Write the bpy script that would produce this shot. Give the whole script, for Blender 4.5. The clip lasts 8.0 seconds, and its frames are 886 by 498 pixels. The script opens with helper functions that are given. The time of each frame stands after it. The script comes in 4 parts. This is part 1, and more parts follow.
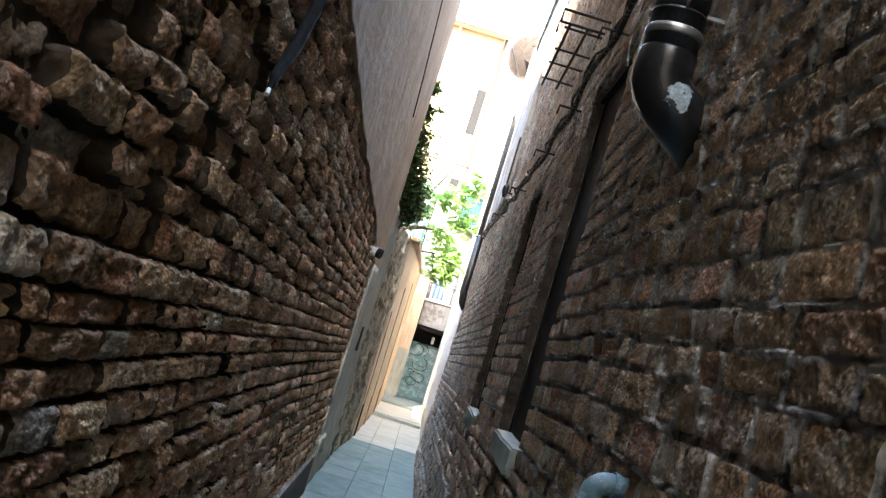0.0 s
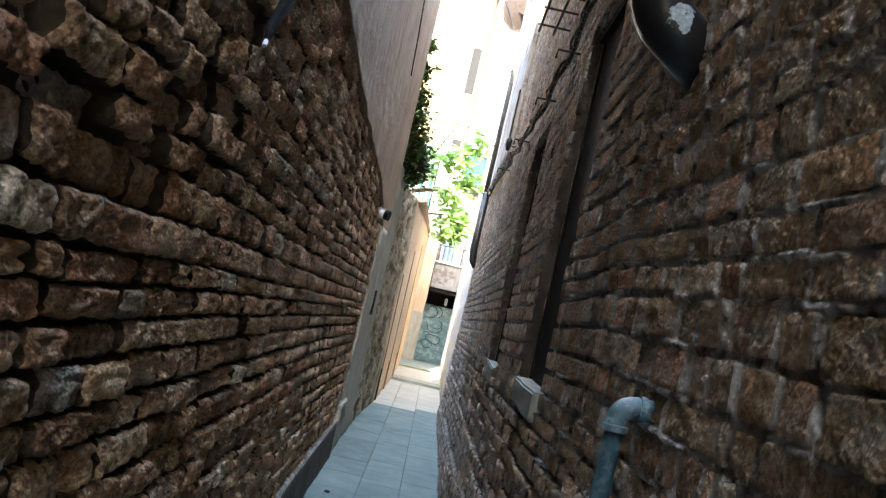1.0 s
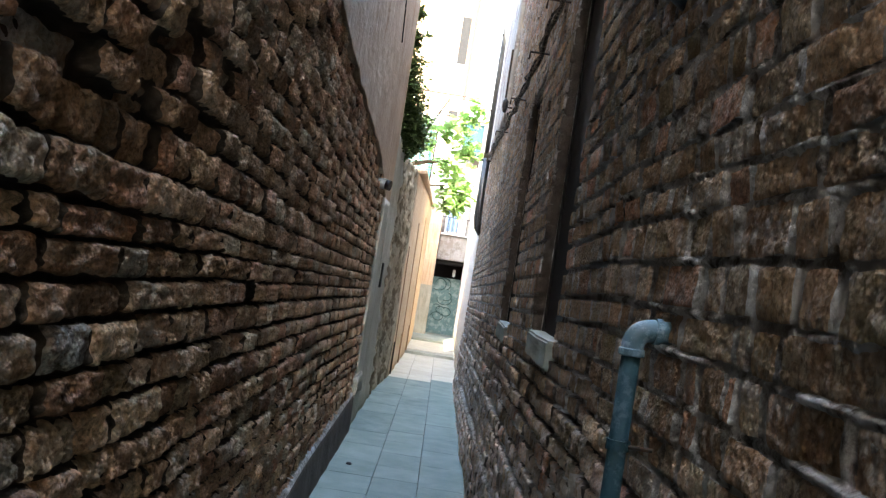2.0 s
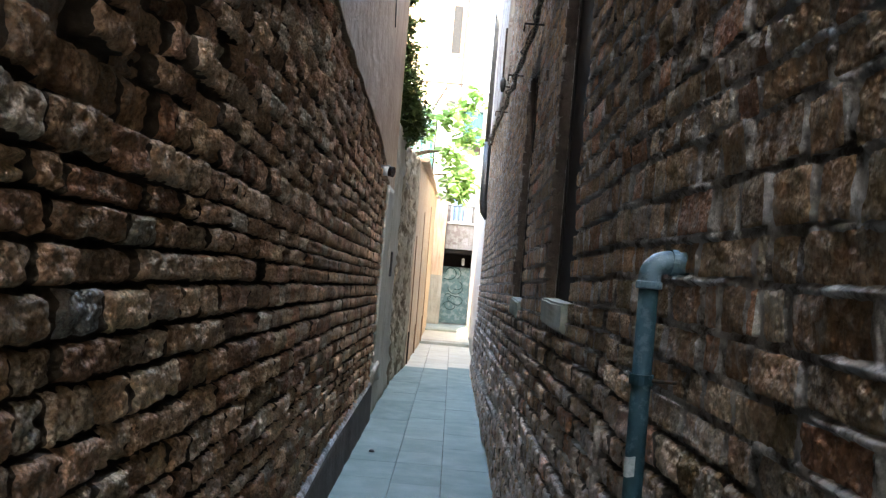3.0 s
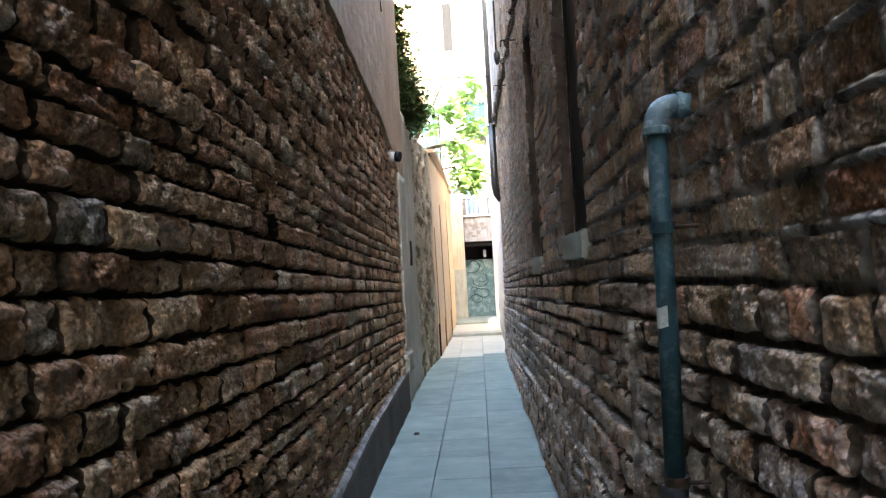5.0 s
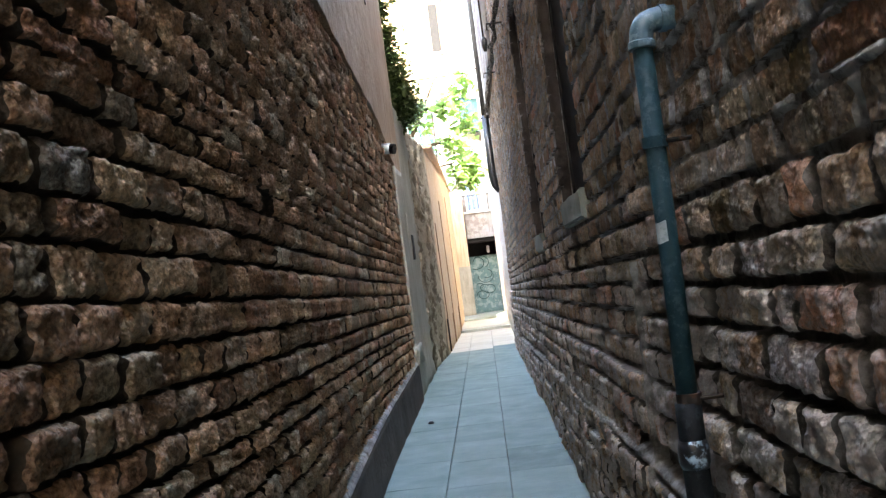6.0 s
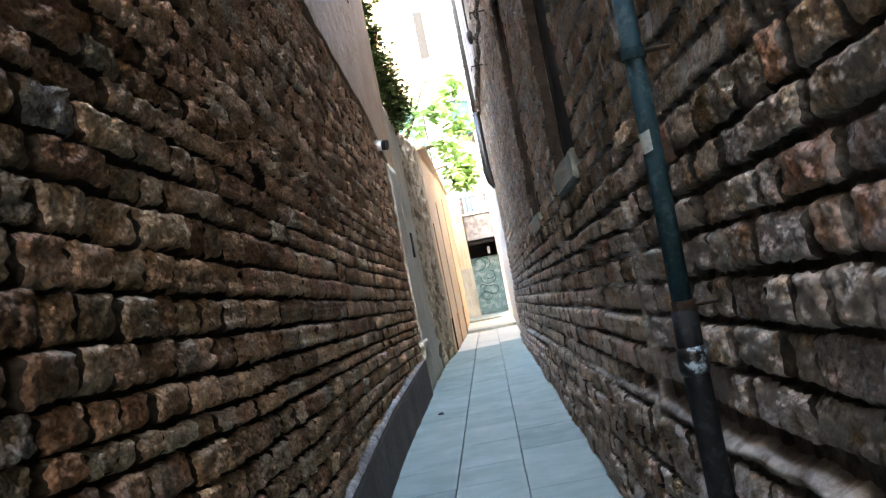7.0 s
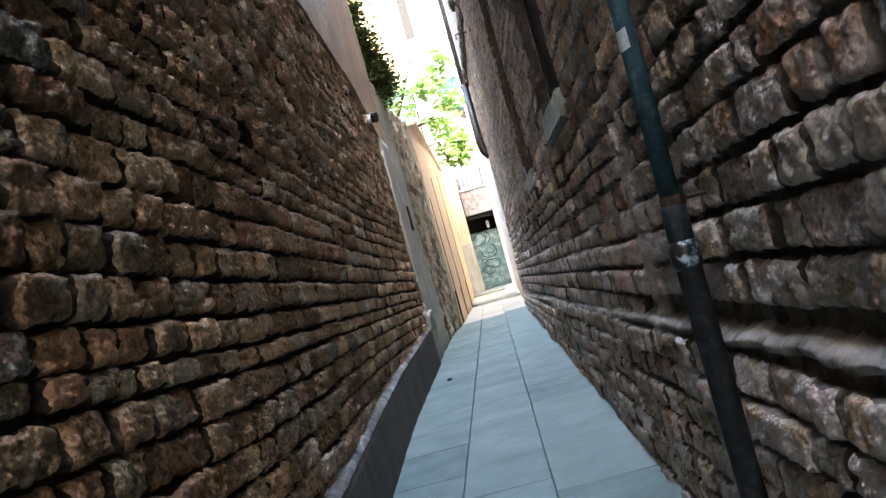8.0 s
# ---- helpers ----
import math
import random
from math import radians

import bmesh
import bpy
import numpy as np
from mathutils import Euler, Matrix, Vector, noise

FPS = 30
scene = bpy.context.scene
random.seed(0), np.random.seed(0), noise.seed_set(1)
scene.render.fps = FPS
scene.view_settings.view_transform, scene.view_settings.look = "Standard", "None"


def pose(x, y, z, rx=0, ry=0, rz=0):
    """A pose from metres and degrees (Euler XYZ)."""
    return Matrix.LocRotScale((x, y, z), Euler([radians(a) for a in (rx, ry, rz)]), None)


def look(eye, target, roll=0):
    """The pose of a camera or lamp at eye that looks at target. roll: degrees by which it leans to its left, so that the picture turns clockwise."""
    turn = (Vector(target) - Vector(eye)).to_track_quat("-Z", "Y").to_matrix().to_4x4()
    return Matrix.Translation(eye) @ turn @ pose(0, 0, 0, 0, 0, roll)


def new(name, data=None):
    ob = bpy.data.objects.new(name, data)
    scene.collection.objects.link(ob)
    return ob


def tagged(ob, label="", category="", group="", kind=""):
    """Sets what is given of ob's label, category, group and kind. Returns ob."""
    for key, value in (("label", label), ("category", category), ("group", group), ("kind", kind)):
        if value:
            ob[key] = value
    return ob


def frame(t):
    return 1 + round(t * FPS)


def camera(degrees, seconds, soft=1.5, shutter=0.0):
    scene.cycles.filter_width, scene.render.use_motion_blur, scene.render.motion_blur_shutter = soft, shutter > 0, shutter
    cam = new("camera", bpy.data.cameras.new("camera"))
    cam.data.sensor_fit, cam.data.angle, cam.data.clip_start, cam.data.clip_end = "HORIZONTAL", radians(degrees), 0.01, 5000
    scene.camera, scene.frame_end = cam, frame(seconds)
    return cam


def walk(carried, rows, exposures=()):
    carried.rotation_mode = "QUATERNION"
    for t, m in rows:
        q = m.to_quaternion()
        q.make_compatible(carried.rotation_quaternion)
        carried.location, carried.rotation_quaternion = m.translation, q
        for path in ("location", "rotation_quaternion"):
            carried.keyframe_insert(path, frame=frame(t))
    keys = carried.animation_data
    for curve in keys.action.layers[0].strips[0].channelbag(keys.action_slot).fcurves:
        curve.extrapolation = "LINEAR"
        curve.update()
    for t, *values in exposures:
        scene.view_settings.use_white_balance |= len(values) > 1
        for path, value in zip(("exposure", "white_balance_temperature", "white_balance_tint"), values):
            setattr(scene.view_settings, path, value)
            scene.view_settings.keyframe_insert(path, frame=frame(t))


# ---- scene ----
cam = camera(50.0, 8.0, soft=1.3)
PATH = [
    (0, (0.015, 0.115, 1.559), (0.0, 2.107, 1.738), 17.0),
    (0.5, (0.016, 0.116, 1.538), (0.003, 2.111, 1.676), 15.1),
    (1, (0.019, 0.128, 1.512), (0.008, 2.126, 1.613), 13.0),
    (1.5, (0.027, 0.145, 1.481), (0.018, 2.144, 1.55), 10.9),
    (3, (0.038, 0.176, 1.365), (0.012, 2.176, 1.396), 4.9),
    (3.5, (0.04, 0.183, 1.32), (0.006, 2.182, 1.353), 3.0),
    (4, (0.047, 0.191, 1.27), (0.002, 2.19, 1.307), 1.1),
    (4.5, (0.057, 0.199, 1.21), (-0.003, 2.197, 1.25), -1.0),
    (6, (0.067, 0.238, 1.029), (-0.011, 2.236, 1.081), -7.3),
    (6.5, (0.065, 0.237, 0.964), (-0.012, 2.235, 1.028), -9.3),
    (7, (0.065, 0.238, 0.887), (-0.013, 2.236, 0.961), -11.1),
    (7.5, (0.062, 0.236, 0.823), (-0.017, 2.233, 0.891), -13.0),
    (8, (0.059, 0.239, 0.771), (-0.029, 2.237, 0.81), -15.3),
]
walk(cam, [(t, look(eye, target, roll)) for t, eye, target, roll in PATH], [(0.0, 5.68, 7020, 4), (4.0, 5.86, 7100, 6), (8.0, 6.10, 7250, 8)])

scene_world = bpy.data.worlds.new("sky")
scene.world = scene_world
scene_world.use_nodes = True
_nt = scene_world.node_tree
_sky = _nt.nodes.new("ShaderNodeTexSky")
_sky.sky_type = "NISHITA"
_sky.sun_disc = False
_sky.sun_elevation = radians(40)
_sky.sun_rotation = radians(191)
_bg = _nt.nodes["Background"]
_bg.inputs["Strength"].default_value = 0.15
_nt.links.new(_sky.outputs["Color"], _bg.inputs["Color"])

SUN_WAY = Vector((0.234, 1.17, -1.0))
sun = new("sun", bpy.data.lights.new("sun", "SUN"))
sun.data.energy = 1.25
sun.data.angle = radians(0.5)
sun.data.color = (1.0, 0.95, 0.86)
sun.matrix_world = look((0, 0, 20), Vector((0, 0, 20)) + SUN_WAY)


# ---- materials ----
class Nodes:
    """A small builder of node materials, all in world metres."""

    def __init__(self, name, rough=0.85, metal=0.0, gloss=0.12):
        self.mat = bpy.data.materials.new(name)
        self.mat.use_nodes = True
        self.nt = self.mat.node_tree
        self.out = self.nt.nodes["Material Output"]
        self.bsdf = self.nt.nodes["Principled BSDF"]
        self.bsdf.inputs["Roughness"].default_value = rough
        self.bsdf.inputs["Metallic"].default_value = metal
        self.bsdf.inputs["Specular IOR Level"].default_value = gloss
        self.place = self.nt.nodes.new("ShaderNodeNewGeometry").outputs["Position"]

    def link(self, a, b):
        self.nt.links.new(a, b)

    def noise(self, scale, detail=6.0, rough=0.6, stretch=None, dist=0.0):
        n = self.nt.nodes.new("ShaderNodeTexNoise")
        n.inputs["Scale"].default_value = scale
        n.inputs["Detail"].default_value = detail
        n.inputs["Roughness"].default_value = rough
        n.inputs["Distortion"].default_value = dist
        src = self.place
        if stretch:
            m = self.nt.nodes.new("ShaderNodeMapping")
            m.inputs["Scale"].default_value = stretch
            self.link(src, m.inputs["Vector"])
            src = m.outputs["Vector"]
        self.link(src, n.inputs["Vector"])
        return n.outputs["Fac"]

    def cells(self, scale, feature="F1"):
        n = self.nt.nodes.new("ShaderNodeTexVoronoi")
        n.feature = feature
        n.inputs["Scale"].default_value = scale
        self.link(self.place, n.inputs["Vector"])
        return n.outputs["Distance"]

    def ramp(self, fac, *stops):
        n = self.nt.nodes.new("ShaderNodeValToRGB")
        while len(n.color_ramp.elements) < len(stops):
            n.color_ramp.elements.new(0.5)
        for e, (p, c) in zip(n.color_ramp.elements, stops):
            e.position = p
            e.color = (*c, 1) if len(c) == 3 else c
        self.link(fac, n.inputs["Fac"])
        return n.outputs["Color"]

    def grey(self, fac, a, b):
        return self.ramp(fac, (a, (0, 0, 0)), (b, (1, 1, 1)))

    def mix(self, fac, a, b, how="MIX"):
        n = self.nt.nodes.new("ShaderNodeMix")
        n.data_type, n.blend_type = "RGBA", how
        for value, sock in ((fac, n.inputs[0]), (a, n.inputs[6]), (b, n.inputs[7])):
            if isinstance(value, (int, float)):
                sock.default_value = value
            elif isinstance(value, tuple):
                sock.default_value = (*value, 1)
            else:
                self.link(value, sock)
        return n.outputs[2]

    def maths(self, op, a, b):
        n = self.nt.nodes.new("ShaderNodeMath")
        n.operation = op
        for value, sock in ((a, n.inputs[0]), (b, n.inputs[1])):
            if isinstance(value, (int, float)):
                sock.default_value = value
            else:
                self.link(value, sock)
        return n.outputs[0]

    def axis(self, i):
        n = self.nt.nodes.new("ShaderNodeSeparateXYZ")
        self.link(self.place, n.inputs[0])
        return n.outputs[i]

    def rand(self, island=False):
        if island:
            return self.nt.nodes.new("ShaderNodeNewGeometry").outputs["Random Per Island"]
        return self.nt.nodes.new("ShaderNodeObjectInfo").outputs["Random"]

    def colour(self, c):
        if isinstance(c, tuple):
            self.bsdf.inputs["Base Color"].default_value = (*c, 1)
        else:
            self.link(c, self.bsdf.inputs["Base Color"])
        return self

    def bump(self, *heights):
        """heights: (socket, metres)."""
        last = None
        for h, d in heights:
            n = self.nt.nodes.new("ShaderNodeBump")
            n.inputs["Strength"].default_value = 1.0
            n.inputs["Distance"].default_value = d
            self.link(h, n.inputs["Height"])
            if last:
                self.link(last, n.inputs["Normal"])
            last = n.outputs["Normal"]
        self.link(last, self.bsdf.inputs["Normal"])
        return self


def brick_material(name, tones, dust, dust_amount, island, moss=0.0, damp=0.0):
    m = Nodes(name, 0.9)
    r = m.rand(island)
    jump = m.nt.nodes.new("ShaderNodeVectorMath")
    jump.operation = "MULTIPLY_ADD"
    m.link(r, jump.inputs[0])
    jump.inputs[1].default_value = (37.0, 61.0, 23.0)
    m.link(m.place, jump.inputs[2])
    whole, m.place = m.place, jump.outputs[0]
    n = len(tones)
    base = m.ramp(r, *[((i + 0.5) / n, c) for i, c in enumerate(tones)])
    grain = m.noise(75, 9, 0.78)
    c = m.mix(m.grey(grain, 0.41, 0.56), m.mix(0.66, base, (0.04, 0.027, 0.017)), base)
    c = m.mix(m.maths("MULTIPLY", m.grey(m.noise(130, 7, 0.75), 0.55, 0.66), 0.45), c, dust)
    blot = m.noise(14, 5, 0.65)
    c = m.mix(m.grey(blot, 0.45, 0.62), c, m.mix(0.5, c, (0.45, 0.24, 0.13)))
    shade = m.nt.nodes.new("ShaderNodeMapRange")
    m.link(m.maths("FRACT", m.maths("MULTIPLY", r, 7.31), 0.0), shade.inputs[0])
    shade.inputs[3].default_value, shade.inputs[4].default_value = 0.68, 1.4
    scale = m.nt.nodes.new("ShaderNodeVectorMath")
    scale.operation = "SCALE"
    m.link(c, scale.inputs[0])
    m.link(shade.outputs[0], scale.inputs["Scale"])
    c = scale.outputs[0]
    soot = m.noise(5, 5, 0.7)
    c = m.mix(m.grey(soot, 0.48, 0.66), c, m.mix(0.36, c, (0.05, 0.035, 0.028)))
    lime = m.maths("MULTIPLY", m.noise(38, 9, 0.75), m.noise(6.5, 4, 0.6))
    c = m.mix(m.maths("MULTIPLY", m.grey(lime, 0.25, 0.37), dust_amount), c, dust)
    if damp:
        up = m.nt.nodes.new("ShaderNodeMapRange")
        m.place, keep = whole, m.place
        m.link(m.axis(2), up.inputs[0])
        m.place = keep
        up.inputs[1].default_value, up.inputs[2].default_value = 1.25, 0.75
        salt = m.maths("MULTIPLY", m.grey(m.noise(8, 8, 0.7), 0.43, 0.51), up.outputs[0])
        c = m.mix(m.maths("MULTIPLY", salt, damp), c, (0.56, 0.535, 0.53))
    if moss:
        c = m.mix(m.maths("MULTIPLY", m.grey(m.noise(4.2, 5, 0.6), 0.52, 0.64), moss), c, (0.10, 0.085, 0.02))
    m.colour(c)
    pit = m.cells(120)
    m.bump((m.noise(40, 9, 0.75), 0.026), (m.noise(150, 6, 0.75), 0.008), (pit, 0.004))
    return m.mat


TONES_LEFT = [(0.60, 0.36, 0.21), (0.69, 0.47, 0.28), (0.50, 0.26, 0.155), (0.69, 0.50, 0.32), (0.60, 0.29, 0.17), (0.68, 0.55, 0.39)]
TONES_RIGHT = [(0.56, 0.41, 0.27), (0.42, 0.285, 0.185), (0.62, 0.43, 0.27), (0.54, 0.42, 0.30), (0.64, 0.50, 0.34), (0.58, 0.30, 0.20)]
BRICK_L = brick_material("worn brick", TONES_LEFT, (0.42, 0.36, 0.28), 0.55, False)
BRICK_L_FAR = brick_material("worn brick joined", TONES_LEFT, (0.42, 0.36, 0.28), 0.5, True)
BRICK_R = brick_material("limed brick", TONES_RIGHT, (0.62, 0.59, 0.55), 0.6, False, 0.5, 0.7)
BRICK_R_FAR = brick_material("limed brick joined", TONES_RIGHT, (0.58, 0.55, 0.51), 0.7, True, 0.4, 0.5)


def mortar_material(name, dark, light, lo, hi):
    m = Nodes(name, 0.95)
    n = m.noise(16, 8, 0.7)
    c = m.ramp(n, (lo, dark), (hi, light))
    c = m.mix(m.grey(m.noise(3.1, 4, 0.6), 0.42, 0.66), c, m.mix(0.55, c, (0.04, 0.03, 0.022)))
    m.colour(c).bump((m.noise(40, 8, 0.75), 0.03), (m.noise(170, 5, 0.75), 0.010))
    return m.mat


# Joint mortar, with the shade of the crevices put into its dark colour.
MORTAR_L = mortar_material("dark mortar with joint shade", (0.068, 0.048, 0.034), (0.205, 0.147, 0.1), 0.35, 0.70)
MORTAR_R = mortar_material("lime mortar", (0.13, 0.105, 0.085), (0.71, 0.67, 0.63), 0.40, 0.56)
ERODED = mortar_material("eroded mortar", (0.10, 0.08, 0.066), (0.40, 0.36, 0.32), 0.38, 0.66)
LIME = mortar_material("pale lime", (0.34, 0.31, 0.28), (0.74, 0.72, 0.70), 0.38, 0.6)
JAMB = mortar_material("sooty jamb brick", (0.06, 0.045, 0.036), (0.17, 0.135, 0.11), 0.35, 0.65)
DUSTY = mortar_material("dusty cement", (0.20, 0.17, 0.14), (0.56, 0.52, 0.47), 0.34, 0.58)


def plaster_material(name, base, light, stain, streak=0.6, peel=None, rough=0.9):
    m = Nodes(name, rough)
    c = m.ramp(m.noise(2.2, 6, 0.6), (0.35, base), (0.65, light))
    run = m.noise(3.0, 6, 0.6, (9.0, 9.0, 0.7))
    c = m.mix(m.maths("MULTIPLY", m.grey(run, 0.48, 0.68), streak), c, stain)
    c = m.mix(m.grey(m.noise(60, 4, 0.7), 0.3, 0.8), m.mix(0.22, c, (0.1, 0.08, 0.06)), c)
    if peel:
        c = m.mix(m.grey(m.noise(4.5, 9, 0.72), 0.5, 0.56), c, peel)
    m.colour(c).bump((m.noise(7, 6, 0.6), 0.02), (m.noise(80, 5, 0.65), 0.003))
    return m.mat


PLASTER_HIGH = plaster_material("pink-beige render", (0.38, 0.255, 0.16), (0.48, 0.35, 0.235), (0.26, 0.14, 0.08), 0.85)
PLASTER_LOW = plaster_material("grey-beige render", (0.36, 0.33, 0.26), (0.46, 0.42, 0.34), (0.22, 0.20, 0.15))
PLASTER_PEEL = plaster_material("peeling render", (0.38, 0.315, 0.215), (0.50, 0.42, 0.30), (0.24, 0.18, 0.11), 0.6, (0.17, 0.13, 0.085))
PLASTER_ORANGE = plaster_material("orange render", (0.60, 0.42, 0.27), (0.66, 0.50, 0.35), (0.50, 0.28, 0.14), 0.8)
PLASTER_WHITE = plaster_material("white render", (0.72, 0.69, 0.64), (0.8, 0.78, 0.74), (0.55, 0.52, 0.48), 0.4)
PLASTER_GREY = plaster_material("weathered grey render", (0.26, 0.25, 0.24), (0.36, 0.35, 0.34), (0.17, 0.15, 0.14), 0.6, (0.17, 0.14, 0.13))
PLASTER_ROSE = plaster_material("sunlit ochre render", (0.30, 0.165, 0.09), (0.36, 0.22, 0.13), (0.22, 0.12, 0.065), 0.4)
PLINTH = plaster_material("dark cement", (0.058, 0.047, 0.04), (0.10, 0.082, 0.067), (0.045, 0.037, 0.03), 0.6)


def stone_material(name, a, b, stain):
    m = Nodes(name, 0.7, 0.0, 0.22)
    r = m.rand()
    c = m.ramp(r, (0.1, a), (0.5, b), (0.95, tuple(0.5 * (x + y) for x, y in zip(a, b))))
    c = m.mix(m.grey(m.noise(5, 7, 0.65), 0.38, 0.66), c, m.mix(0.45, c, stain))
    c = m.mix(m.grey(m.noise(120, 4, 0.7), 0.3, 0.75), m.mix(0.3, c, (0.1, 0.1, 0.1)), c)
    m.colour(c)
    m.link(m.ramp(m.noise(4, 6, 0.6), (0.3, (0.55, 0.55, 0.55)), (0.7, (0.85, 0.85, 0.85))), m.bsdf.inputs["Roughness"])
    m.bump((m.noise(13, 7, 0.65, (1.0, 2.0, 1.0)), 0.0035), (m.noise(95, 5, 0.7), 0.0015))
    return m.mat


TRACHYTE = stone_material("grey trachyte", (0.064, 0.106, 0.096), (0.126, 0.174, 0.156), (0.18, 0.228, 0.204))
# Paler and warmer than the trachyte: bounced sunlight is put into this colour.
SUNLIT_PAVING = stone_material("paving stone with bounced sunlight painted in", (0.40, 0.37, 0.30), (0.48, 0.44, 0.36), (0.32, 0.29, 0.23))
ISTRIA = stone_material("pale limestone", (0.24, 0.26, 0.22), (0.32, 0.33, 0.28), (0.13, 0.14, 0.11))
PALE_BRICK = brick_material("pale worn brick", [(0.46, 0.42, 0.36), (0.52, 0.47, 0.40)], (0.6, 0.57, 0.52), 0.6, False)
SALT_BRICK = brick_material("salt-bleached brick", [(0.42, 0.37, 0.36), (0.5, 0.46, 0.46)], (0.66, 0.63, 0.63), 0.8, False)
GROUT = mortar_material("grey grout", (0.10, 0.105, 0.10), (0.22, 0.23, 0.22), 0.3, 0.7)


def paint_material(name, c, rough, metal=0.0, wear=None, amount=0.5, lo=0.52, size=42):
    m = Nodes(name, rough, metal, 0.4 if rough < 0.6 else 0.12)
    out = m.mix(m.grey(m.noise(18, 6, 0.65), 0.35, 0.7), c, tuple(0.62 * x for x in c))
    if wear:
        out = m.mix(m.maths("MULTIPLY", m.grey(m.noise(size, 7, 0.7), lo, lo + 0.06), amount), out, wear)
    m.colour(out).bump((m.noise(70, 5, 0.6), 0.0012))
    return m.mat


TEAL_PIPE = paint_material("blue-green painted pipe", (0.017, 0.046, 0.058), 0.6, 0.0, (0.06, 0.09, 0.105), 0.4)
SLEEVE_BLACK = paint_material("black sleeve", (0.009, 0.011, 0.013), 0.62, 0.0, (0.03, 0.037, 0.042), 0.4)
BLACK_PIPE = paint_material("black pipe", (0.016, 0.017, 0.019), 0.38, 0.0, (0.05, 0.06, 0.07), 0.5)
ZINC = paint_material("painted fitting", (0.09, 0.165, 0.21), 0.45, 0.0, (0.22, 0.30, 0.34), 0.6)
STEEL_BAND = paint_material("steel band", (0.42, 0.42, 0.42), 0.32, 0.8)
IRON = paint_material("rusty iron", (0.035, 0.028, 0.024), 0.7, 0.2, (0.11, 0.05, 0.025), 0.6)


def pale_patch_material(name, dark, pale, middle, reach):
    """Black paint with one blotchy pale patch round a point."""
    m = Nodes(name, 0.32, 0.0, 0.4)
    d = m.nt.nodes.new("ShaderNodeVectorMath")
    d.operation = "DISTANCE"
    m.link(m.place, d.inputs[0])
    d.inputs[1].default_value = middle
    near = m.ramp(m.maths("DIVIDE", d.outputs["Value"], reach), (0.25, (1, 1, 1)), (1.0, (0, 0, 0)))
    blotches = m.grey(m.maths("MULTIPLY", m.noise(38, 4, 0.6), near), 0.41, 0.45)
    m.colour(m.mix(blotches, dark, m.mix(m.grey(m.noise(90, 5, 0.7), 0.35, 0.65), pale, tuple(0.4 * v for v in pale))))
    m.bump((blotches, 0.002), (m.noise(60, 4, 0.6), 0.001))
    return m.mat


PATCHED_BLACK = pale_patch_material("black paint with a pale patch", (0.012, 0.012, 0.014), (0.42, 0.52, 0.58), (0.372, 2.0, 2.17), 0.075)
VALVE_PAINT = paint_material("flaked joint paint", (0.012, 0.012, 0.014), 0.3, 0.0, (0.34, 0.46, 0.56), 0.9, 0.57, 14)
RUBBER = paint_material("old rubber", (0.006, 0.005, 0.004), 0.9)
PALE_RUST = paint_material("pale rusty iron", (0.26, 0.15, 0.085), 0.8)
GREY_PVC = paint_material("grey drainpipe", (0.09, 0.088, 0.085), 0.6)
WHITE_PLASTIC = paint_material("white plastic", (0.72, 0.73, 0.74), 0.35)
BLACK_GLASS = paint_material("black lens", (0.012, 0.012, 0.014), 0.12)
STICKER = paint_material("worn paper", (0.36, 0.40, 0.40), 0.7, 0.0, (0.15, 0.2, 0.2), 0.7)
DARK_WOOD_AND_VOID = paint_material("blackened wood and dark openings", (0.009, 0.008, 0.0075), 0.75, 0.0, (0.025, 0.02, 0.017), 0.5)
TEAL_DOOR = paint_material("faded teal door", (0.15, 0.235, 0.235), 0.7, 0.0, (0.30, 0.36, 0.35), 0.8, 0.5, 9)
GRAFFITI = paint_material("dark spray paint", (0.03, 0.07, 0.07), 0.6)
BLUE_SHUTTER = paint_material("blue shutter", (0.18, 0.30, 0.50), 0.5)
TEAL_SHEET = paint_material("teal awning cloth", (0.045, 0.095, 0.105), 0.8)
DISH = paint_material("weathered dish", (0.11, 0.085, 0.075), 0.7)
WIRE = paint_material("old cable", (0.05, 0.042, 0.036), 0.7, 0.0, (0.3, 0.27, 0.22), 0.9)
BARK = mortar_material("bark", (0.06, 0.045, 0.03), (0.17, 0.13, 0.09), 0.3, 0.7)
NET = paint_material("pale green netting", (0.16, 0.42, 0.37), 0.8)


def leaf_material(name, a, b, through_light):
    m = Nodes(name, 0.5)
    c = m.ramp(m.rand(True), (0.1, a), (0.9, b))
    m.colour(c)
    t = m.nt.nodes.new("ShaderNodeBsdfTranslucent")
    m.link(m.mix(1.0, c, (1.0, 1.0, 0.7), "MULTIPLY"), t.inputs["Color"])
    s = m.nt.nodes.new("ShaderNodeMixShader")
    s.inputs[0].default_value = through_light
    m.link(m.bsdf.outputs[0], s.inputs[1])
    m.link(t.outputs[0], s.inputs[2])
    m.link(s.outputs[0], m.out.inputs["Surface"])
    return m.mat


LEAF = leaf_material("fig leaf", (0.14, 0.25, 0.08), (0.28, 0.40, 0.18), 0.5)
IVY = leaf_material("ivy leaf", (0.06, 0.10, 0.03), (0.16, 0.21, 0.085), 0.2)


# ---- mesh makers ----
def thing(name, label, category, at=(0, 0, 0), group="", kind=""):
    ob = new(name)
    ob.empty_display_size = 0.05
    ob.location = at
    return tagged(ob, label, category, group, kind)


def finish(ob, material, parent, label):
    ob.data.materials.append(material)
    if parent:
        ob.parent = parent
        top = parent
        shift = Vector()
        while top:
            shift += top.location
            top = top.parent
        ob.location = ob.location - shift
    return tagged(ob, label)


